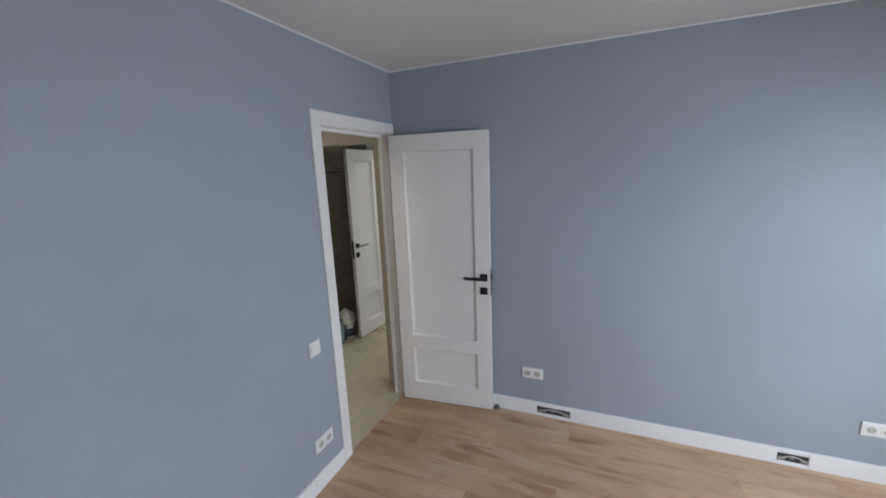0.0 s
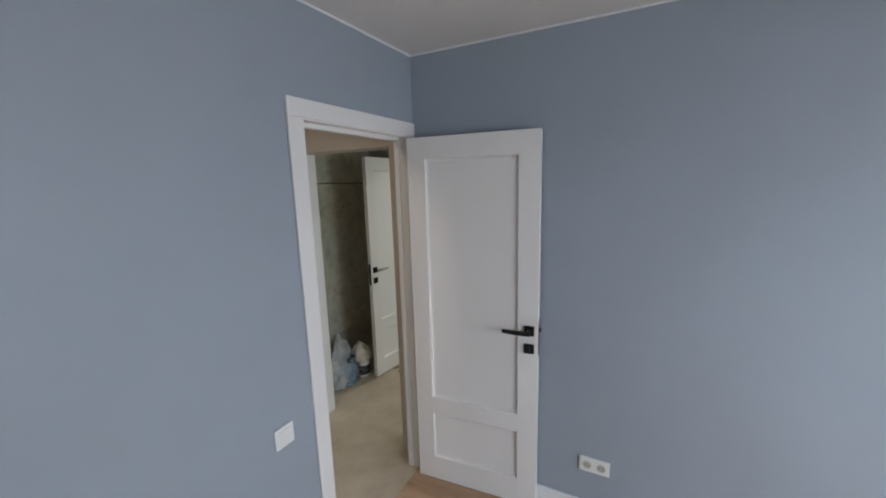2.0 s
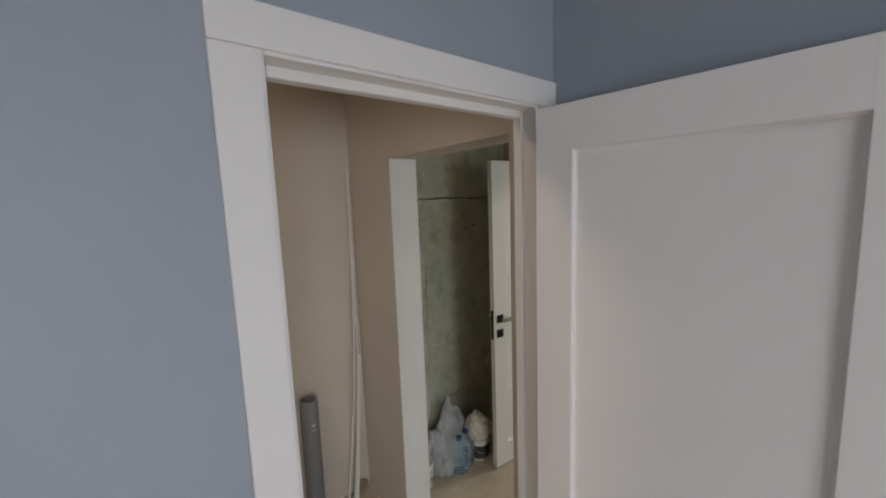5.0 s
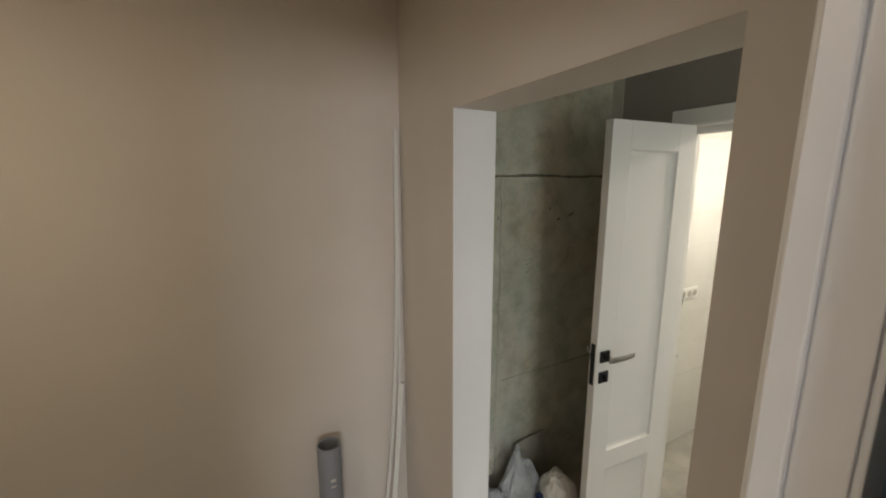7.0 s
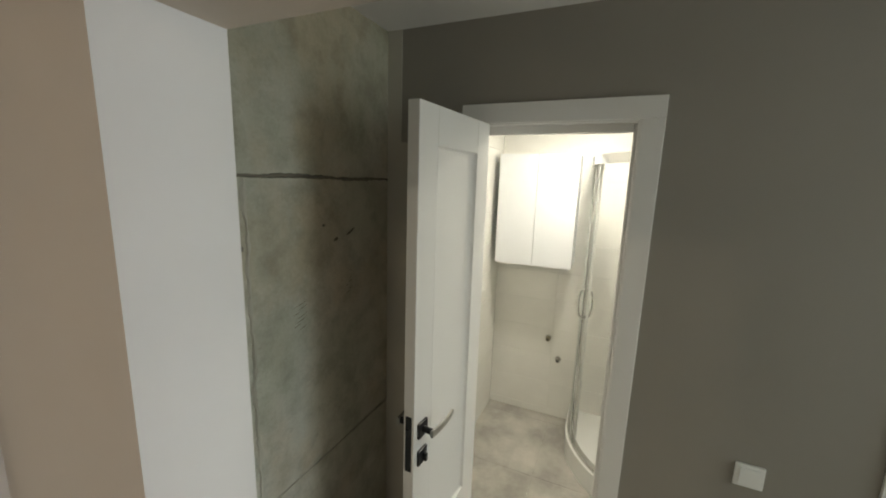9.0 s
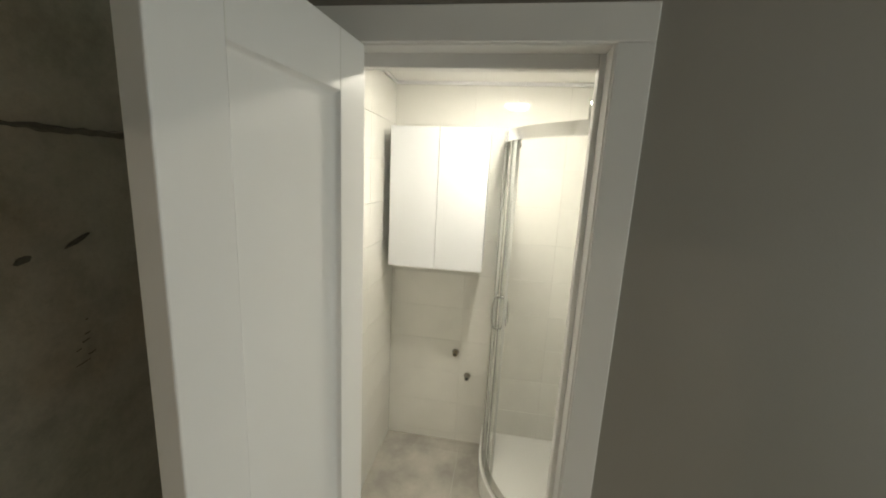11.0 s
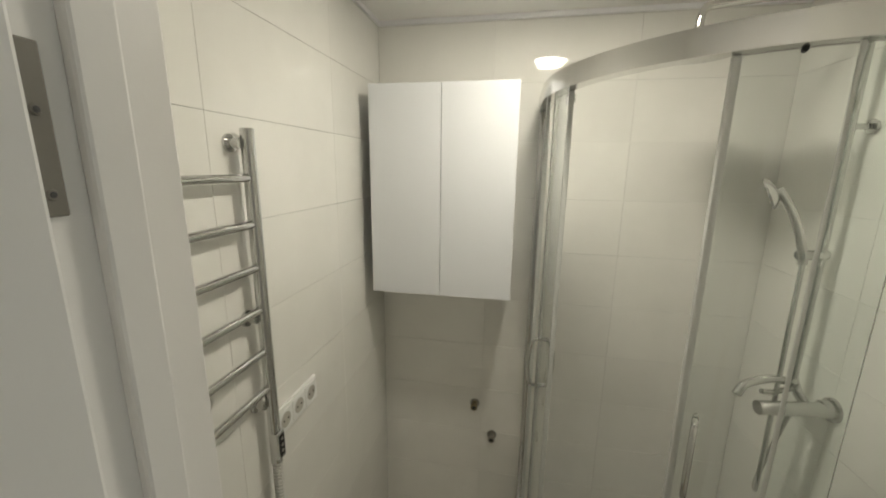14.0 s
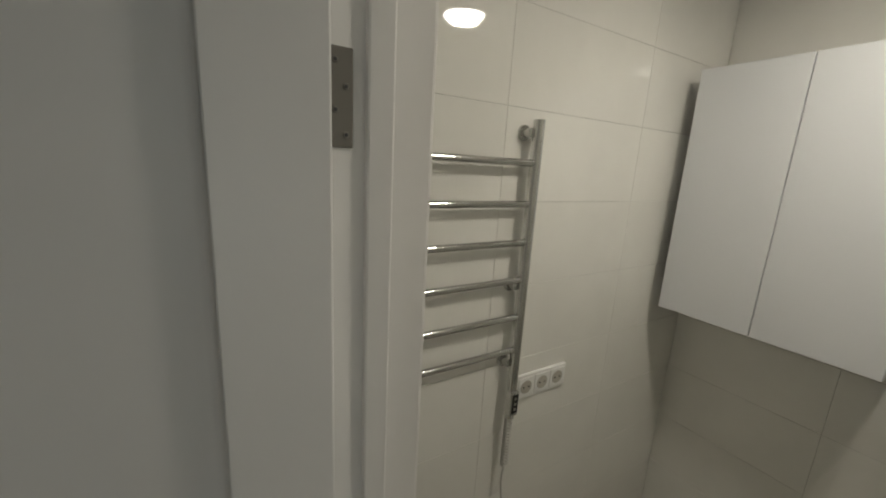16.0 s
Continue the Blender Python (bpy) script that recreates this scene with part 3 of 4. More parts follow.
for z in (0.22, 1.683):
    hinge_plate(z)


# ---------- wall fittings ----------
def sockets(name, at, turn, count, label, size=0.068, group="white wall sockets"):
    """A row of round sockets in one frame. Local x runs along the wall, -y faces the room."""
    d = thing(name, at, label, "socket", group, turn)
    wide = size * count
    part("frame", boxed(-wide / 2 - 0.006, wide / 2 + 0.006, -0.010, 0.0, -size / 2 - 0.006, size / 2 + 0.006, bevel=0.003), SOCKET_WHITE, d)
    for k in range(count):
        cx = -wide / 2 + size * (k + 0.5)
        ins = part("insert", boxed(cx - size * 0.46, cx + size * 0.46, -0.0125, -0.009, -size * 0.46, size * 0.46, bevel=0.001), SOCKET_WHITE, d)
        # the well is not sunk: its shade is put into the grey of ring and floor
        ring = part("well", lathe([(0.0195, 0.0), (0.0205, 0.0008), (0.0215, 0.0)], 28, "Y"), CABLE_GREY, ins, smooth=True)
        ring.location = (cx, -0.0126, 0)
        flo = part("well_floor", lathe([(0, 0.0004), (0.0194, 0.0004), (0.0195, 0)], 28, "Y"), BARE_PLASTER, ins)
        flo.location = (cx, -0.0126, 0)
        for dx in (-0.0095, 0.0095):
            # flat near-black disc, the dark inside the hole given as colour
            ho = part("pin_hole", lathe([(0, 0.0006), (0.003, 0.0005), (0.0031, 0)], 10, "Y"), SOCKET_DARK, ins)
            ho.location = (cx + dx, -0.0130, 0)
    return d


def switch(name, at, turn, label, half=0.042):
    d = thing(name, at, label, "light switch", "white light switches", turn)
    part("frame", boxed(-half, half, -0.010, 0, -half, half, bevel=0.003), SOCKET_WHITE, d)
    part("rocker", boxed(-half * 0.72, half * 0.72, -0.0135, -0.009, -half * 0.72, half * 0.72, bevel=0.002), SOCKET_WHITE, d)
    return d


switch("light_switch", (-1.022, 0, 0.836), 0, "white square light switch on the blue-grey wall")
sockets("wall_socket", (-1.027, 0, 0.268), 0, 2, "white double socket on the blue-grey wall beside the doorway")
sockets("wall_socket", (0, -1.02, 0.322), -90, 2, "white double socket on the blue-grey wall above the baseboard")
sockets("wall_socket", (0, -2.85, 0.312), -90, 2, "white double socket low on the blue-grey wall")
switch("light_switch", (1.21, -0.040, 0.885), -90, "white square light switch on the grey-brown wall", 0.040)

stop = thing("door_stop_peg", (-0.010, -0.768, 0.0), "small dark grey floor door stop by the baseboard", "door stop")
part("base", lathe([(0, 0), (0.019, 0), (0.019, 0.004), (0.016, 0.007), (0, 0.007)], 20), STEEL, stop, smooth=True).location = (-0.022, 0, 0)
part("peg", lathe([(0.012, 0.006), (0.012, 0.030), (0.010, 0.034), (0, 0.034)], 20), STEEL, stop, smooth=True).location = (-0.022, 0, 0)
part("buffer", lathe([(0.0135, 0.016), (0.015, 0.018), (0.015, 0.028), (0.0135, 0.030)], 20), RUBBER, stop, smooth=True).location = (-0.022, 0, 0)


def ceiling_lamp(name, at, r, mat, label, h=0.023):
    d = thing(name, at, label, "ceiling lamp")
    part("rim", lathe([(r * 0.9, 0), (r, -0.002), (r, -0.012), (r * 0.96, -0.016), (r * 0.93, -0.012)], 48), PLASTIC_WHITE, d, smooth=True)
    part("cover", lathe([(r * 0.945, -0.011), (r * 0.93, -0.5 * h), (r * 0.82, -0.8 * h), (r * 0.5, -0.97 * h), (0, -h)], 48), mat, d, "glowing opal cover", True)


ceiling_lamp("ceiling_lamp", (2.03, 0.535, H_BATH), 0.085, LAMP_OPAL, "round white bathroom ceiling lamp, switched on", 0.031)
ceiling_lamp("ceiling_lamp", (-1.40, 0.40, H_ENTRY), 0.09, LAMP_WARM, "round warm white hall ceiling lamp, switched on")
ceiling_lamp("ceiling_lamp", (1.95, -0.95, H_HALL), 0.12, LAMP_WARM, "round warm white lamp in the side room")


# windows out of sight, through which the daylight comes
def window(name, a0, a1, z0, z1, at, turn, label):
    d = tagged(new(name), label, "window", "", "structure")
    d.matrix_world = pose(*at, 0, 0, turn)
    m = (a0 + a1) / 2
    for a in ((a0, a0 + 0.05, z0, z1), (a1 - 0.05, a1, z0, z1), (a0 + 0.05, a1 - 0.05, z0, z0 + 0.05), (a0 + 0.05, a1 - 0.05, z1 - 0.05, z1), (m - 0.03, m + 0.03, z0 + 0.05, z1 - 0.05)):
        part("window_frame", boxed(a[0], a[1], -0.03, 0.03, a[2], a[3], bevel=0.004), WHITE_TRIM, d)
    p = part("pane", boxed(a0 + 0.03, a1 - 0.03, -0.004, 0.004, z0 + 0.03, z1 - 0.03), EDGE_GLASS, d)
    p.visible_shadow = False


window("window_1", -2.6, -0.9, 0.67, 2.17, (0, -3.69, 0), 0, "white framed bedroom window")
window("window_2", 0.21, 1.17, 0.35, 2.2, (0, -2.29, 0), 0, "white framed corridor window")


# ---------- corridor: concrete wall ----------
YC = 1.345
conc = structure("wall_concrete", wall_mesh("x", (YC + 0.014, 1.55), (0.18, 1.21), (0, TOP)), MORTAR, "bare stained concrete panel wall with dark joints", "wall")


def slab(x0, x1, z0, z1, seed):
    """A cast slab whose edges wander a little, its face slightly uneven."""
    bm = bmesh.new()
    nx, nz = max(2, int((x1 - x0) / 0.03)), max(2, int((z1 - z0) / 0.03))
    grid = []
    for i in range(nx + 1):
        col = []
        for k in range(nz + 1):
            u, w = i / nx, k / nz
            x, z = x0 + (x1 - x0) * u, z0 + (z1 - z0) * w
            q = Vector((x * 9 + seed, z * 9, seed))
            if 0 < x0 and i in (0, nx) and (x0 > 0.2 if i == 0 else x1 < 1.2):
                x += 0.006 * noise.noise(q * 2.3)
            if k in (0, nz) and 0.01 < z < 2.5:
                z += 0.006 * noise.noise(q * 2.9)
            edge = min(i, nx - i, k, nz - k) == 0
            col.append(bm.verts.new((x, YC + (0.004 if edge else 0.0) + 0.003 * noise.noise(q * 0.6), z)))
        grid.append(col)
    for i in range(nx):
        for k in range(nz):
            bm.faces.new((grid[i][k], grid[i + 1][k], grid[i + 1][k + 1], grid[i][k + 1]))
    rim = [e for e in bm.edges if e.is_boundary]
    ext = bmesh.ops.extrude_edge_only(bm, edges=rim)
    for v in ext["geom"]:
        if isinstance(v, bmesh.types.BMVert):
            v.co.y = YC + 0.0145
    return bm


for x0, x1, z0, z1, sd in ((0.181, 1.2095, 1.8035, 2.385, 1), (0.181, 0.4985, 0.0, 1.7965, 2), (0.4985, 1.2095, 0.772, 1.7965, 3), (0.4985, 1.2095, 0.0, 0.7705, 4)):
    part("concrete_panel", slab(x0, x1, z0, z1, sd), CONCRETE, conc, smooth=True)


def smear(x, z, w, h, turn):
    """A shallow trowelled ridge or hole filling left on the concrete."""
    bm = bmesh.new()
    bmesh.ops.create_icosphere(bm, subdivisions=2, radius=1)
    for v in bm.verts:
        v.co *= 1 + 0.35 * noise.noise(v.co * 2.1 + Vector((x * 7, z * 5, 0)))
    bm.transform(Matrix.Diagonal((w, 0.004, h, 1)))
    bm.transform(Matrix.Translation((x, YC, z)) @ Matrix.Rotation(radians(turn), 4, "Y"))
    return bm


for x, z, w, h, a in ((0.862, 1.585, 0.014, 0.006, -18), (0.945, 1.604, 0.024, 0.0045, -26), (0.421, 1.526, 0.007, 0.005, 0), (0.483, 1.606, 0.004, 0.007, 0),
                      (0.441, 1.425, 0.003, 0.022, 3), (0.430, 1.12, 0.004, 0.04, 4), (0.412, 1.806, 0.010, 0.014, 25), (0.445, 1.17, 0.012, 0.003, -30), (0.80, 1.64, 0.006, 0.005, 0),
                      (0.42, 1.65, 0.008, 0.003, 0)):
    part("chip", smear(x, z, w, h, a), MORTAR, conc, smooth=True)


def stroke(x, z, ln, turn):
    """One thin dry pencil stroke, a low ridge with tapered ends."""
    bm = bmesh.new()
    c = [bm.verts.new(v) for v in ((-ln / 2, 0.0015, 0), (0, -0.0009, -0.0013), (ln / 2, 0.0015, 0), (0, -0.0009, 0.0013))]
    bm.faces.new(c)
    bm.transform(Matrix.Translation((x, YC, z)) @ Matrix.Rotation(radians(turn), 4, "Y"))
    return bm


for x0, z0, rows in ((0.934, 1.468, 8), (0.681, 1.393, 7)):
    for k in range(rows):
        part("scribble", stroke(x0 + 0.012 * math.sin(k * 2.3), z0 - 0.0135 * k, 0.055 + 0.018 * math.cos(k * 1.7), -14 + 5 * math.sin(k * 3.1)), MORTAR, conc)


def seam(a, b, width, seed, steps=90):
    """A ragged ridge of putty wiped along a joint, its width and edges uneven."""
    bm = bmesh.new()
    a, b = Vector((a[0], YC, a[1])), Vector((b[0], YC, b[1]))
    along = (b - a).normalized()
    side = Vector((-along.z, 0, along.x))
    rows = []
    for k in range(steps + 1):
        p = a.lerp(b, k / steps)
        q = p * 14 + Vector((seed, seed, 0))
        w0 = width * max(0.12, 0.55 + 1.1 * noise.noise(q) + 0.6 * noise.noise(q * 4.1))
        w1 = width * max(0.12, 0.55 + 1.1 * noise.noise(q + Vector((9, 0, 0))) + 0.6 * noise.noise(q * 3.7))
        p += side * width * 0.5 * noise.noise(q * 0.6)
        lift = Vector((0, -0.0025 - 0.002 * noise.noise(q * 2), 0))
        rows.append([bm.verts.new(v) for v in (p - side * w0 + Vector((0, 0.006, 0)), p - side * w0 * 0.45 + lift, p + side * w1 * 0.45 + lift, p + side * w1 + Vector((0, 0.006, 0)))])
    for r, s in zip(rows, rows[1:]):
        for k in range(3):
            bm.faces.new((r[k], s[k], s[k + 1], r[k + 1]))
    return bm


part("putty_ridge", seam((0.185, 1.806), (1.20, 1.797), 0.010, 3, 240), MORTAR, conc, smooth=True)
part("putty_ridge", seam((0.500, 1.796), (0.497, 0.30), 0.012, 7, 260), PUTTY, conc, smooth=True)
part("putty_ridge", seam((0.53, 0.772), (1.19, 0.772), 0.005, 11), PUTTY, conc, smooth=True)

# the unpainted strip at the grey wall's corner
structure("trim_bare_plaster_strip", boxed(1.2065, 1.2105, 1.283, YC + 0.004, 0.0, H_HALL), BARE_PLASTER, "bare plaster strip in the corridor corner", "wall")
structure("trim_bare_plaster_patch", boxed(1.2065, 1.2105, 1.02, 1.283, 0.0, 1.953), BARE_PLASTER, "bare plaster patch on the grey-brown wall", "wall")


# ---------- hall: poles, pipe ----------
def pole(points, label, w):
    """A slim plastic strip, a little bent, leaning in the corner."""
    return single("corner_strip", tube(points, w, 4, 5), PVC_STRIP, label, "profile strip", "strips leaning in the corner")


LONG = "long white plastic corner strip leaning in the hall corner"
pole([(-0.142, 1.36, 0.0), (-0.060, 1.376, 0.62), (-0.018, 1.386, 1.25), (-0.004, 1.389, 1.985)], LONG, 0.010)
pole([(-0.110, 1.35, 0.0), (-0.028, 1.378, 0.66), (-0.004, 1.388, 1.27), (0.000, 1.389, 1.965)], LONG, 0.007)
pole([(-0.102, 1.33, 0.0), (-0.042, 1.365, 0.5), (-0.002, 1.386, 0.885)], "short white plastic corner strip leaning in the hall corner", 0.016)

pipe = thing("grey_pipe", (-0.345, 1.325, 0.0), "upright dark grey plastic pipe offcut against the hall wall", "pipe")
part("pipe_wall", lathe([(0.0385, 0.0), (0.047, 0.0), (0.047, 0.735), (0.0455, 0.74), (0.040, 0.74), (0.0385, 0.735), (0.0385, 0.0)], 40), GREY_PIPE, pipe, smooth=True)
for z, h in ((0.60, 0.012), (0.575, 0.006)):
    part("print_mark", boxed(-0.008, 0.012, -0.0478, -0.0465, z, z + h), BARE_PLASTER, pipe)


def crumple(name, at, size, seed, mat, label, category, group="", peak=0.0, lean=0.0):
    """A crumpled soft body: broad lumps, sharp creases, gathered towards the top, flat where it rests."""
    bm = bmesh.new()
    bmesh.ops.create_icosphere(bm, subdivisions=5, radius=1)
    s = Vector((seed * 3.1, seed * 1.7, seed))
    for v in bm.verts:
        p = v.co.copy()
        crease = sum((0.5 ** k) * (1 - 2 * abs(noise.noise(p * (2.6 * 1.9 ** k) + s * (k + 1)))) for k in range(4))
        v.co = p * (1 + 0.22 * noise.noise(p * 1.5 + s) + 0.085 * crease)
        up = max(0.0, p.z)
        k = 1 - peak * up ** 0.8
        v.co.x = (v.co.x * k + lean * up) * size[0]
        v.co.y = v.co.y * k * size[1]
        v.co.z = max(0.0, (v.co.z + 0.5) / 1.5 * size[2])
    return single(name, bm, mat, label, category, group, True, at)


crumple("plastic_bag", (0.585, 1.235, -0.001), (0.145, 0.095, 0.40), 2, BAG, "tall crumpled translucent plastic bag against the concrete", "plastic bag", "rubbish bags", 0.62, -0.15)
crumple("plastic_bag", (0.43, 1.235, -0.001), (0.13, 0.095, 0.25), 5, BAG, "low crumpled translucent plastic bag against the concrete", "plastic bag", "rubbish bags", 0.3)
crumple("plastic_bag", (0.455, 1.165, -0.001), (0.07, 0.065, 0.16), 9, BAG, "small crumpled translucent plastic bag on the screed", "plastic bag", "rubbish bags", 0.25)


def bottle(at, turn, tip, label):
    d = thing("water_bottle", at, label, "bottle", "empty water bottles")
    d.matrix_world = pose(*at, tip, 0, turn)
    p = [(0, 0.004), (0.055, 0.0), (0.068, 0.008)]
    for k in range(7):
        z = 0.02 + k * 0.022
        p += [(0.070, z), (0.066, z + 0.008), (0.070, z + 0.016)]
    p += [(0.070, 0.185), (0.060, 0.215), (0.038, 0.243), (0.024, 0.255), (0.022, 0.27), (0.020, 0.275)]
    p = [(r * 0.82, z * 0.82) for r, z in p]
    b = part("body", lathe(p, 28), BOTTLE_PET, d, "blue tinted ribbed plastic", True)
    b.visible_shadow = False
    part("cap", lathe([(0.0, 0.241), (0.018, 0.240), (0.020, 0.236), (0.020, 0.224), (0.0, 0.223)], 24), BLUE_CAP, d, "blue screw cap", True)


bottle((0.535, 1.105, 0.0), 20, 0, "empty blue tinted water bottle standing by the bags")
bottle((0.615, 1.13, 0.0), 70, 0, "empty blue tinted water bottle between bag and pail")


def bucket(at, r, h, label, stripe):
    d = thing("bucket", at, label, "bucket", "building material buckets")
    part("shell", lathe([(0, 0.004), (r * 0.86, 0.0), (r * 0.88, 0.006), (r * 0.97, h * 0.8), (r * 1.02, h * 0.82), (r * 1.02, h * 0.88), (r, h), (r * 0.965, h), (r * 0.85, 0.012), (0, 0.010)], 36), PLASTIC_WHITE, d, smooth=True)
    part("label_band", lathe([(r * 0.89, h * 0.10), (r * 0.897, h * 0.105), (r * 0.972, h * 0.74), (r * 0.965, h * 0.75)], 36), stripe, d, "printed band", True)
    part("handle", tube([(-r * 1.02, 0, h * 0.85), (-r * 0.9, -r * 0.75, h * 0.55), (0, -r * 1.06, h * 0.42), (r * 0.9, -r * 0.75, h * 0.55), (r * 1.02, 0, h * 0.85)], 0.003, 8), STEEL, d, "thin wire handle", True)
    part("lid", lathe([(0, h * 0.99), (r * 0.9, h * 0.985), (r * 1.03, h * 1.01), (r * 1.045, h * 0.98), (r * 1.045, h * 0.93)], 36), PLASTIC_WHITE, d, smooth=True)
    return d


bucket((0.272, 1.165, -0.001), 0.072, 0.16, "white plastic bucket with wire handle beside the reveal", CABLE_GREY)
bucket((0.735, 1.125, -0.001), 0.068, 0.145, "white plastic pail with printed band under a sack", LABEL_BLUE)
crumple("sack", (0.748, 1.145, 0.1455), (0.095, 0.08, 0.17), 12, SACK, "crumpled whitish sack lying on the pail", "sack", "", 0.35, -0.25)

board = single("board_offcut", boxed(-0.11, 0.11, -0.004, 0.004, 0, 0.40, bevel=0.001), CARDBOARD, "grey board offcut leaning on the concrete", "board")
board.matrix_world = pose(0.74, 1.293, 0.0, -6, -3, 3)
# rounded brown mark of unclear nature at the wall foot, added as a low lump
single("brown_shape", smear(0, 0, 0.05, 0.035, 0), BROWN_SHAPE, "small rounded brown shape at the foot of the hall corner", "paper", "", True, (-0.045, 1.38 - YC, 0.03))
for k, (x, y, a, ln) in enumerate(((0.93, 0.84, 20, 0.06), (0.99, 0.82, 65, 0.05), (0.96, 0.90, -15, 0.07), (1.02, 0.87, 40, 0.045))):
    sc = single("debris_scrap", boxed(-ln / 2, ln / 2, -0.008, 0.008, 0, 0.006, bevel=0.0015), BROWN_SHAPE, "small dark scrap on the dusty screed", "scrap", "scraps by the bathroom door")
    sc.matrix_world = pose(x, y, -0.001, 0, 0, a)


# ---------- bathroom ----------
cab = thing("wall_cabinet", (2.407, 0.675, 1.237), "white two-door wall cabinet with plain matt fronts", "cabinet")
part("carcass", boxed(0.018, XF - 2.407 - 0.0005, 0.004, 0.521, 0.003, 0.753, bevel=0.001), CABINET_WHITE, cab)
for y0, y1 in ((0.0, 0.2612), (0.2638, 0.525)):
    part("door", boxed(0.0, 0.017, y0, y1, 0.0, 0.756, bevel=0.0012), CABINET_WHITE, cab)

tr = thing("towel_rail", (1.78, YL, 1.0), "polished steel electric towel rail on cream tiles", "towel rail")
YO = -0.028
for x in (0.0, -0.36):
    part("upright", tube([(x, YO, 0.0 if x == 0 else 0.14), (x, YO, 0.785)], 0.0135, 20, 0), CHROME, tr, smooth=True)
for z in (0.686, 0.589, 0.494, 0.397, 0.297, 0.204):
    part("rung", tube([(-0.36, YO, z), (0.0, YO, z)], 0.0085, 14, 0), CHROME, tr, smooth=True)
for x in (-0.02, -0.34):
    for z in (0.755, 0.38, 0.165):
        m = part("mount", lathe([(0, 0.027), (0.0105, 0.026), (0.0105, 0.006), (0.018, 0.005), (0.019, 0.0), (0, 0.0)], 20, "Y"), CHROME, tr, smooth=True)
        m.location = (x, 0, z)
ctl = part("control_box", boxed(-0.014, 0.014, YO - 0.018, YO + 0.004, 0.012, 0.085, bevel=0.004), CHROME, tr, "chrome heating control")
part("display", boxed(-0.010, 0.010, YO - 0.0192, YO - 0.017, 0.022, 0.078, bevel=0.001), RUBBER, ctl, "black button strip")
for k in range(3):
    part("button", lathe([(0, 0.001), (0.004, 0.0008), (0.0045, 0)], 12, "Y"), STEEL, ctl, smooth=True).location = (0, YO - 0.0192, 0.034 + k * 0.016)
coil = [(0.0 + 0.0095 * math.cos(k * 0.9), YO + 0.0095 * math.sin(k * 0.9), -0.002 - 0.0014 * k) for k in range(110)]
part("spiral_cable", tube(coil, 0.003, 6, 0), SPIRAL_WHITE, tr, "grey spiral power cable", True)
part("straight_cable", tube([(0.0, YO, -0.15), (-0.004, YO, -0.22), (0.006, YO, -0.30), (0.0, YO + 0.012, -0.335)], 0.003, 8), SPIRAL_WHITE, tr, smooth=True)
pl = part("plug", lathe([(0, 0.045), (0.013, 0.044), (0.019, 0.03), (0.019, 0.006), (0.0, 0.004)], 20, "X"), SOCKET_WHITE, tr, "loose white power plug", True)
pl.location = (0.006, YO + 0.006, -0.348)
for dz in (-0.0095, 0.0095):
    part("pin", tube([(0.045, 0, dz), (0.066, 0, dz)], 0.0024, 8, 0), STEEL, pl, smooth=True)

sockets("wall_socket", (1.913, YL - 0.0005, 1.063), 0, 3, "white triple socket on cream bathroom tiles", 0.063)


def water_outlet(y, z, label, mat):
    d = thing("water_outlet", (XF, y, z), label, "pipe outlet", "water outlets under the cabinet")
    part("collar", lathe([(0.0, 0.004), (0.021, 0.004), (0.022, 0.0)], 20, "X"), STEEL, d, smooth=True).rotation_euler = (0, 0, radians(180))
    part("stub", tube([(0, 0, 0), (-0.035, 0, 0)], 0.013, 16, 0), mat, d, smooth=True)
    part("nut", lathe([(0.0, 0.0), (0.017, 0.0), (0.017, 0.012), (0.010, 0.013), (0, 0.004)], 6, "X"), mat, d).location = (-0.040, 0, 0)
    # dark disc before the nut, coloured like the shade in an open bore
    part("bore", lathe([(0.0, 0.0), (0.009, 0.0), (0.009, 0.001), (0, 0.001)], 12, "X"), SOCKET_DARK, d).location = (-0.0425, 0, 0)


water_outlet(0.812, 0.638, "dark threaded water outlet in the tiled wall", BRASS)
water_outlet(0.728, 0.482, "steel drain outlet in the tiled wall", STEEL)

# shower: quadrant tray, rails, fixed panes, sliding doors
CX, CY, RA = 2.403, 0.005, 0.585


def quadrant(r, step=5.0, a0=90.0, a1=180.0):
    n = max(1, round((a1 - a0) / step))
    return [(CX + r * math.cos(radians(a0 + (a1 - a0) * k / n)), CY + r * math.sin(radians(a0 + (a1 - a0) * k / n))) for k in range(n + 1)]


def outline(off=0.0):
    r = RA + off
    return [(XF - 0.001, CY + r)] + quadrant(r) + [(CX - r, YR + 0.001)]


def band(line, thick, z0, z1):
    """A strip of that thickness, inwards, standing along a plan line."""
    bm = bmesh.new()
    rows = []
    for k, (x, y) in enumerate(line):
        ax, ay = line[max(k - 1, 0)]
        bx, by = line[min(k + 1, len(line) - 1)]
        ln = math.hypot(bx - ax, by - ay)
        nx, ny = -(by - ay) / ln, (bx - ax) / ln
        rows.append([bm.verts.new(p) for p in ((x, y, z0), (x + nx * thick, y + ny * thick, z0), (x + nx * thick, y + ny * thick, z1), (x, y, z1))])
    for a, b in zip(rows, rows[1:]):
        for k in range(4):
            bm.faces.new((a[k], a[(k + 1) % 4], b[(k + 1) % 4], b[k]))
    bm.faces.new(rows[0])
    bm.faces.new(rows[-1][::-1])
    return bm


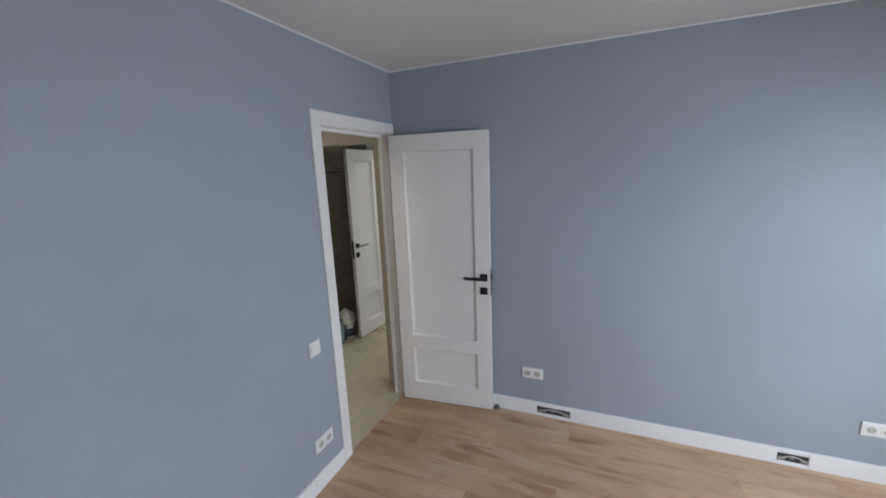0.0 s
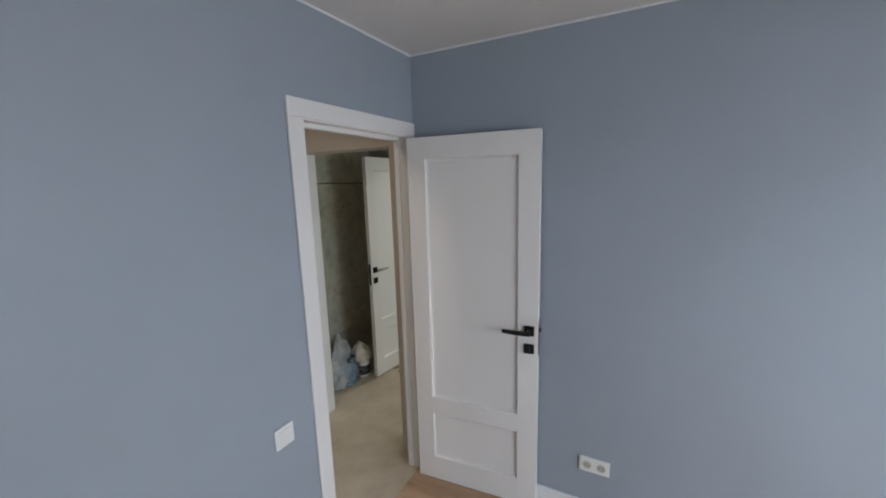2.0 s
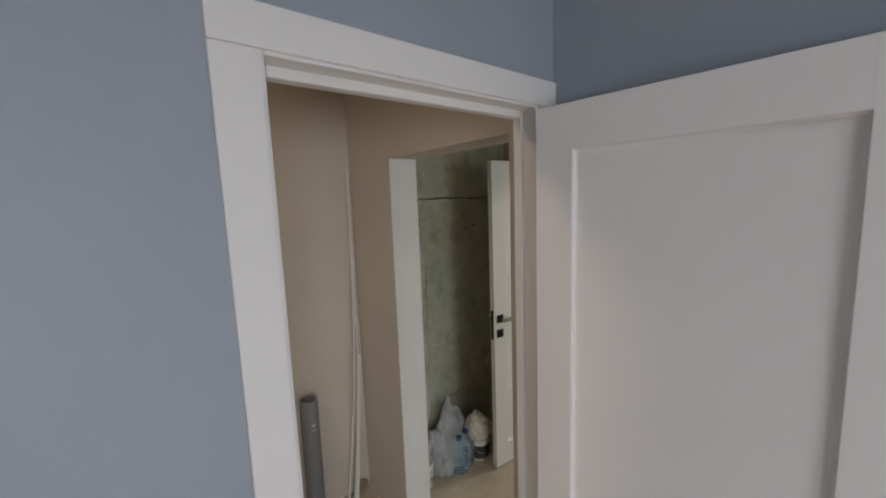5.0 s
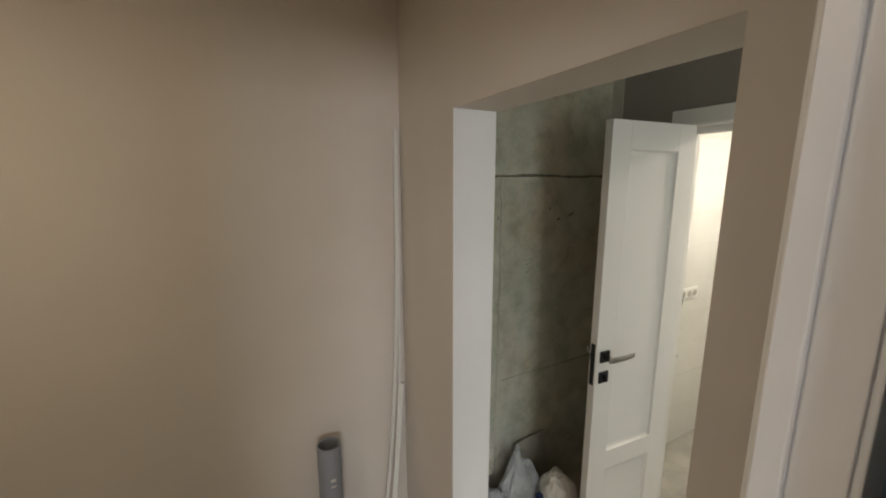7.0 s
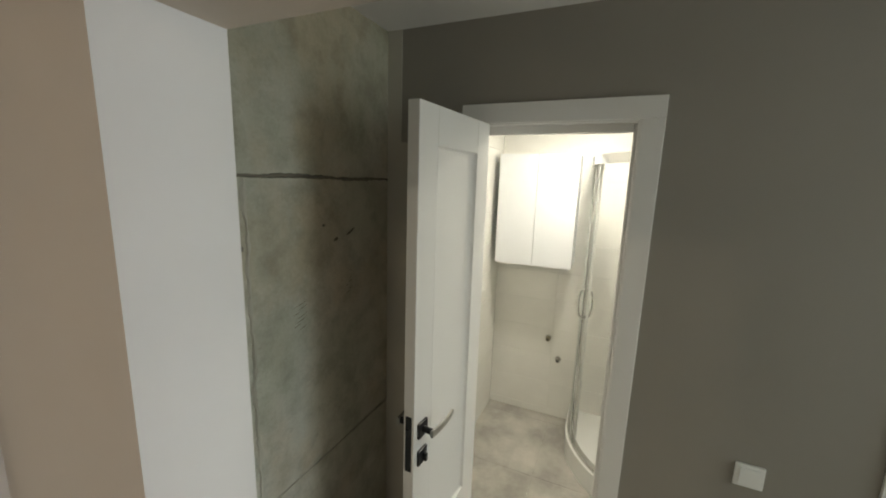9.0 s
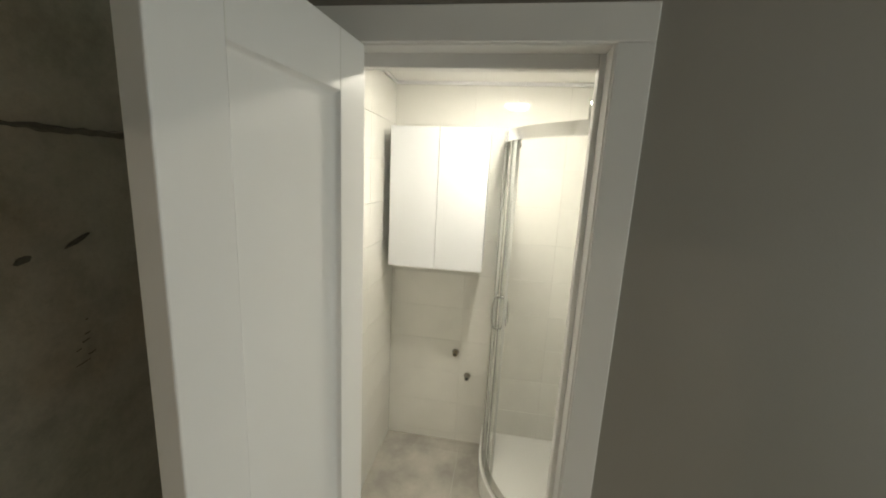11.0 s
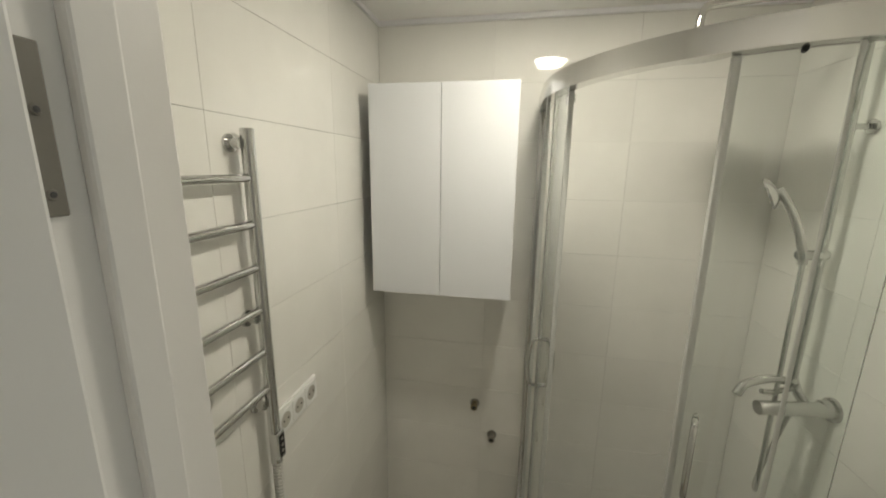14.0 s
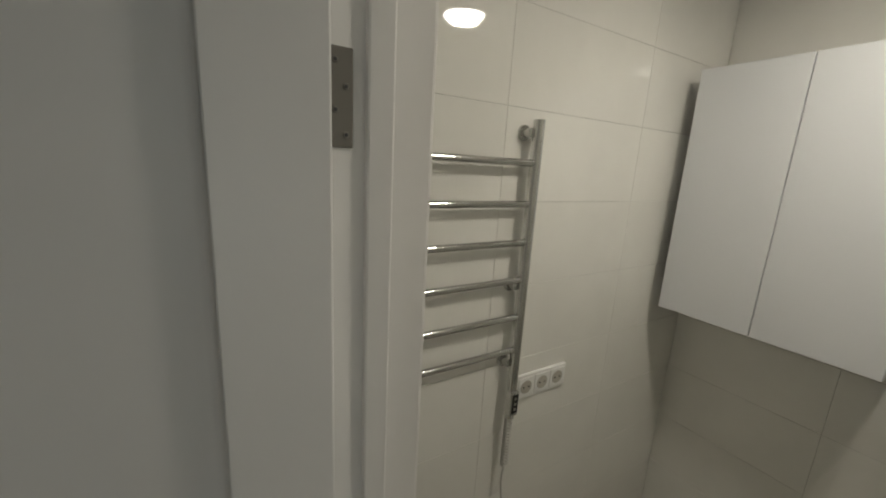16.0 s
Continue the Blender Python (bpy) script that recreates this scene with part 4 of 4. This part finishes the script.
def prism(line, z0, z1):
    bm = bmesh.new()
    lo = [bm.verts.new((x, y, z0)) for x, y in line]
    hi = [bm.verts.new((x, y, z1)) for x, y in line]
    for k in range(len(line)):
        bm.faces.new((lo[k], lo[(k + 1) % len(line)], hi[(k + 1) % len(line)], hi[k]))
    bm.faces.new(lo[::-1])
    bm.faces.new(hi)
    return bm


sh = thing("shower_cabin", (0, 0, 0), "quadrant shower cabin with clear curved glass and chrome rails", "shower cabin")
tray = part("tray", prism(outline(0.02) + [(XF - 0.001, YR + 0.001)], -0.004, 0.10), ACRYLIC, sh, "white acrylic quadrant tray")
part("tray_rim", band(outline(0.022), 0.05, 0.1005, 0.135), ACRYLIC, tray, smooth=True)
part("drain_cover", lathe([(0, 0.107), (0.05, 0.106), (0.056, 0.1005)], 28), CHROME, tray, smooth=True).location = (2.25, 0.12, 0)
part("bottom_rail", band(outline(0.012), 0.034, 0.1355, 0.165), SATIN, sh, "satin aluminium rail", True)
part("top_rail", band(outline(0.014), 0.040, 1.921, 1.973), SATIN, sh, "satin aluminium curved rail", True)


def pane(line, z0=0.166, z1=1.920, name="pane"):
    g = part(name, band(line, 0.006, z0, z1), SHOWER_GLASS, sh, smooth=True)
    g.visible_shadow = False
    return g


def upright(name, x, y, w=0.012, d=0.012, mat=SEAL):
    return part(name, boxed(x - w / 2, x + w / 2, y - d / 2, y + d / 2, 0.166, 1.920, bevel=0.002), mat, sh, smooth=True)


pane([(XF - 0.02, CY + RA - 0.004), (CX - 0.005, CY + RA - 0.004)])
upright("wall_profile", XF - 0.014, CY + RA - 0.006, 0.026, 0.03, SATIN)
upright("wall_profile", CX - RA + 0.006, YR + 0.014, 0.03, 0.026, SATIN)
upright("pane_edge", CX - 0.006, CY + RA - 0.006, 0.014, 0.012)


def at_angle(a, r):
    return CX + r * math.cos(radians(a)), CY + r * math.sin(radians(a))


left_door = pane(quadrant(RA - 0.024, 3, 84, 108.9), name="sliding_door")
for a in (109,):
    upright("door_edge", *at_angle(a, RA - 0.023), 0.014, 0.014)
right_door = pane(quadrant(RA - 0.024, 3, 150.3, 178), name="sliding_door")
upright("door_edge", *at_angle(150.3, RA - 0.021), 0.014, 0.014)
pane([*quadrant(RA - 0.004, 3, 166.5, 180), (CX - RA + 0.004, YR + 0.02)])
upright("pane_edge", *at_angle(166.7, RA - 0.006), 0.005, 0.008)
for a, rr in ((107, 0.017), (160, 0.005), (174, 0.005)):
    x, y = at_angle(a, RA - 0.03)
    r = part("roller", lathe([(0, 0.008), (rr * 0.9, 0.008), (rr, 0.0), (rr * 0.9, -0.008), (0, -0.008)], 20, "Y"), CHROME if a == 107 else RUBBER, sh, smooth=True)
    r.location, r.rotation_euler = (x, y, 1.903 if a == 107 else 1.919), (0, 0, radians(a - 90))


def pull(a, z0, z1, r0, outward):
    """A bowed bar handle standing off the glass."""
    base = Vector((*at_angle(a, r0), 0))
    way = Vector((math.cos(radians(a)), math.sin(radians(a)), 0)) * outward
    pts = [base + Vector((0, 0, z0)), base + way * 0.028 + Vector((0, 0, z0 + 0.012)), base + way * 0.038 + Vector((0, 0, (z0 + z1) / 2)), base + way * 0.028 + Vector((0, 0, z1 - 0.012)), base + Vector((0, 0, z1))]
    part("door_handle", tube(pts, 0.007, 12), CHROME, sh, "bowed chrome bar handle", True)


for a, z0, z1 in ((97.5, 0.955, 1.135), (153.5, 0.985, 1.17)):
    pull(a, z0, z1, RA - 0.022, 1)
    pull(a, z0, z1, RA - 0.030, -1)

# shower set on the side wall
ss = thing("shower_set", (2.30, YR, 1.05), "chrome shower column with overhead rose and hand shower", "shower set")
part("column", tube([(0, 0.058, 0.02), (0, 0.058, 1.0), (0, 0.058, 1.07)], 0.011, 16, 0), CHROME, ss, smooth=True)
part("overhead_arm", tube([(0, 0.058, 1.06), (0, 0.060, 1.096), (-0.004, 0.085, 1.112), (-0.03, 0.25, 1.096), (-0.05, 0.440, 1.074), (-0.053, 0.468, 1.062), (-0.054, 0.476, 1.028), (-0.054, 0.476, 0.975)], 0.010, 14), CHROME, ss, smooth=True)
rose = part("rain_rose", lathe([(0, 0.022), (0.02, 0.02), (0.03, 0.012), (0.098, 0.008), (0.102, 0.004), (0.098, 0.0), (0, 0.0)], 40), CHROME, ss, "round chrome rain rose", True)
rose.location = (-0.054, 0.476, 0.955)
for ring, cnt in ((0.03, 8), (0.055, 14), (0.08, 20)):
    for k in range(cnt):
        a = 2 * math.pi * k / cnt
        nz = part("nozzle", lathe([(0.0028, 0.0), (0.0022, -0.004), (0, -0.004)], 6), CABLE_GREY, rose)
        nz.location = (ring * math.cos(a), ring * math.sin(a), 0)
mx = part("mixer", tube([(-0.08, 0.0, 0.0), (-0.11, 0.205, 0.0)], 0.020, 20, 0), CHROME, ss, "chrome mixer tap body", True)
fl = part("flange", lathe([(0, 0.03), (0.024, 0.03), (0.026, 0.012), (0.034, 0.008), (0.036, 0.0), (0, 0.0)], 24, "Y"), CHROME, ss, smooth=True)
fl.location, fl.scale = (-0.08, 0, 0), (1, -1, 1)
part("column_foot", tube([(-0.09, 0.06, 0.0), (-0.04, 0.06, 0.012), (0, 0.058, 0.045)], 0.013, 14), CHROME, ss, smooth=True)
part("spout", tube([(-0.026, 0.07, 0.045), (-0.05, 0.15, 0.062), (-0.076, 0.225, 0.052), (-0.086, 0.252, 0.020)], 0.012, 14), CHROME, ss, smooth=True)
part("tap_lever", tube([(-0.03, 0.075, 0.03), (-0.045, 0.13, 0.018), (-0.055, 0.17, 0.022)], 0.008, 12), CHROME, ss, smooth=True)
br = part("wall_bracket", tube([(0, 0, 0.78), (0, 0.058, 0.78)], 0.008, 14, 0), CHROME, ss, smooth=True)
part("bracket_rose", lathe([(0, 0.012), (0.016, 0.011), (0.02, 0.0), (0, 0)], 20, "Y"), CHROME, ss, smooth=True).location = (0, 0.012, 0.78)
part("slider", tube([(0.012, 0.040, 0.43), (-0.022, 0.125, 0.432)], 0.015, 16, 0), CHROME, ss, smooth=True)
part("hand_shower", tube([(-0.020, 0.112, 0.405), (-0.019, 0.120, 0.45), (-0.014, 0.148, 0.53), (-0.006, 0.172, 0.58), (0.0, 0.196, 0.612)], 0.0115, 14), CHROME, ss, "chrome hand shower", True)
hs = part("hand_rose", lathe([(0, 0.020), (0.012, 0.019), (0.028, 0.010), (0.037, 0.0), (0.036, -0.006), (0, -0.008)], 28), CHROME, ss, smooth=True)
hs.location, hs.rotation_euler, hs.scale = (0.004, 0.212, 0.600), (radians(66), 0, radians(-27)), (0.9, 1.25, 1.0)
part("hose", tube([(-0.020, 0.112, 0.405), (-0.03, 0.118, 0.28), (-0.045, 0.125, 0.05), (-0.085, 0.15, -0.16), (-0.07, 0.14, -0.30), (-0.02, 0.11, -0.30), (-0.01, 0.07, -0.14), (-0.02, 0.05, -0.02)], 0.0065, 10), CHROME, ss, "ribbed metal hose", True)

strip("trim_ceiling_bath_far", (XF - 0.012, XF, YR, YL, H_BATH - 0.018, H_BATH), "white bathroom ceiling edge strip")
strip("trim_ceiling_bath_left", (1.349, XF - 0.012, YL - 0.012, YL, H_BATH - 0.018, H_BATH), "white bathroom ceiling edge strip")


# ---------- pieces of walls and floors ----------
def piece_mesh(w, h, t, bevel):
    return finish("piece", boxed(-w / 2, w / 2, -h / 2, h / 2, -t, 0, bevel=0) if not bevel else soft_slab(w, h, t, bevel), [])


def soft_slab(w, h, t, e):
    """A flat piece with a chamfered upper rim."""
    bm = bmesh.new()
    lo = [bm.verts.new((x * w / 2, y * h / 2, -t)) for x, y in ((-1, -1), (1, -1), (1, 1), (-1, 1))]
    md = [bm.verts.new((x * w / 2, y * h / 2, -e)) for x, y in ((-1, -1), (1, -1), (1, 1), (-1, 1))]
    hi = [bm.verts.new((x * (w / 2 - e), y * (h / 2 - e), 0)) for x, y in ((-1, -1), (1, -1), (1, 1), (-1, 1))]
    for a, b in ((lo, md), (md, hi)):
        for k in range(4):
            bm.faces.new((a[k], a[(k + 1) % 4], b[(k + 1) % 4], b[k]))
    bm.faces.new(hi)
    return bm


shapes = {}


def piece(name, parent, mat, w, h, m, t=0.008, e=0.0005):
    key = (round(w, 4), round(h, 4), mat.name)
    if key not in shapes:
        shapes[key] = finish(name, soft_slab(w, h, t, e), mat)
    ob = new(name, shapes[key])
    ob.parent = parent
    ob.matrix_world = m
    return ob


def spans(lo, hi, joint, pitch):
    first = joint - math.ceil((joint - lo) / pitch) * pitch
    cuts = [lo] + [first + k * pitch for k in range(40) if lo + 0.01 < first + k * pitch < hi - 0.01] + [hi]
    return list(zip(cuts, cuts[1:]))


G = 0.0008
walls = {o.name: o for o in scene.objects}
rows_z = spans(0.0, H_BATH, 1.811, 0.2195)
for z0, z1 in rows_z:
    for a0, a1 in spans(YR, YL, 0.262, 0.52):
        piece("tile", walls["wall_bathroom_far"], WALL_TILE, a1 - a0 - G, z1 - z0 - G,
              Matrix.Translation((XF, (a0 + a1) / 2, (z0 + z1) / 2)) @ Matrix(((0, 0, -1), (-1, 0, 0), (0, 1, 0))).to_4x4())
    for a0, a1 in spans(1.349, XF, 1.705, 0.52):
        piece("tile", walls["wall_bathroom_left"], WALL_TILE, a1 - a0 - G, z1 - z0 - G,
              Matrix.Translation(((a0 + a1) / 2, YL, (z0 + z1) / 2)) @ Matrix(((1, 0, 0), (0, 0, -1), (0, 1, 0))).to_4x4())
        piece("tile", walls["wall_bathroom_right"], WALL_TILE, a1 - a0 - G, z1 - z0 - G,
              Matrix.Translation(((a0 + a1) / 2, YR, (z0 + z1) / 2)) @ Matrix(((-1, 0, 0), (0, 0, 1), (0, 1, 0))).to_4x4())
    for a0, a1 in ((YR, 0.327), (1.014, YL)):
        piece("tile", walls["wall_bathroom_front"], WALL_TILE, a1 - a0 - G, z1 - z0 - G,
              Matrix.Translation((1.349, (a0 + a1) / 2, (z0 + z1) / 2)) @ Matrix(((0, 0, 1), (1, 0, 0), (0, 1, 0))).to_4x4())
for a0, a1 in spans(1.346, XF, 1.95, 0.6):
    for b0, b1 in spans(YR, YL, 0.75, 0.6):
        piece("tile", floor_bath, FLOOR_TILE, a1 - a0 - 0.001, b1 - b0 - 0.001, pose((a0 + a1) / 2, (b0 + b1) / 2, 0.0))

wide, long_ = 0.193, 1.38
cols = spans(-3.4, 0.0, -0.05, wide)
for i, (x0, x1) in enumerate(cols):
    for y0, y1 in spans(-3.6, 0.002, -0.2 - (i * 0.47) % long_, long_):
        piece("plank", floor_bed, OAK, x1 - x0 - 0.0006, y1 - y0 - 0.0006, pose((x0 + x1) / 2, (y0 + y1) / 2, 0.0), 0.008, 0.0006)
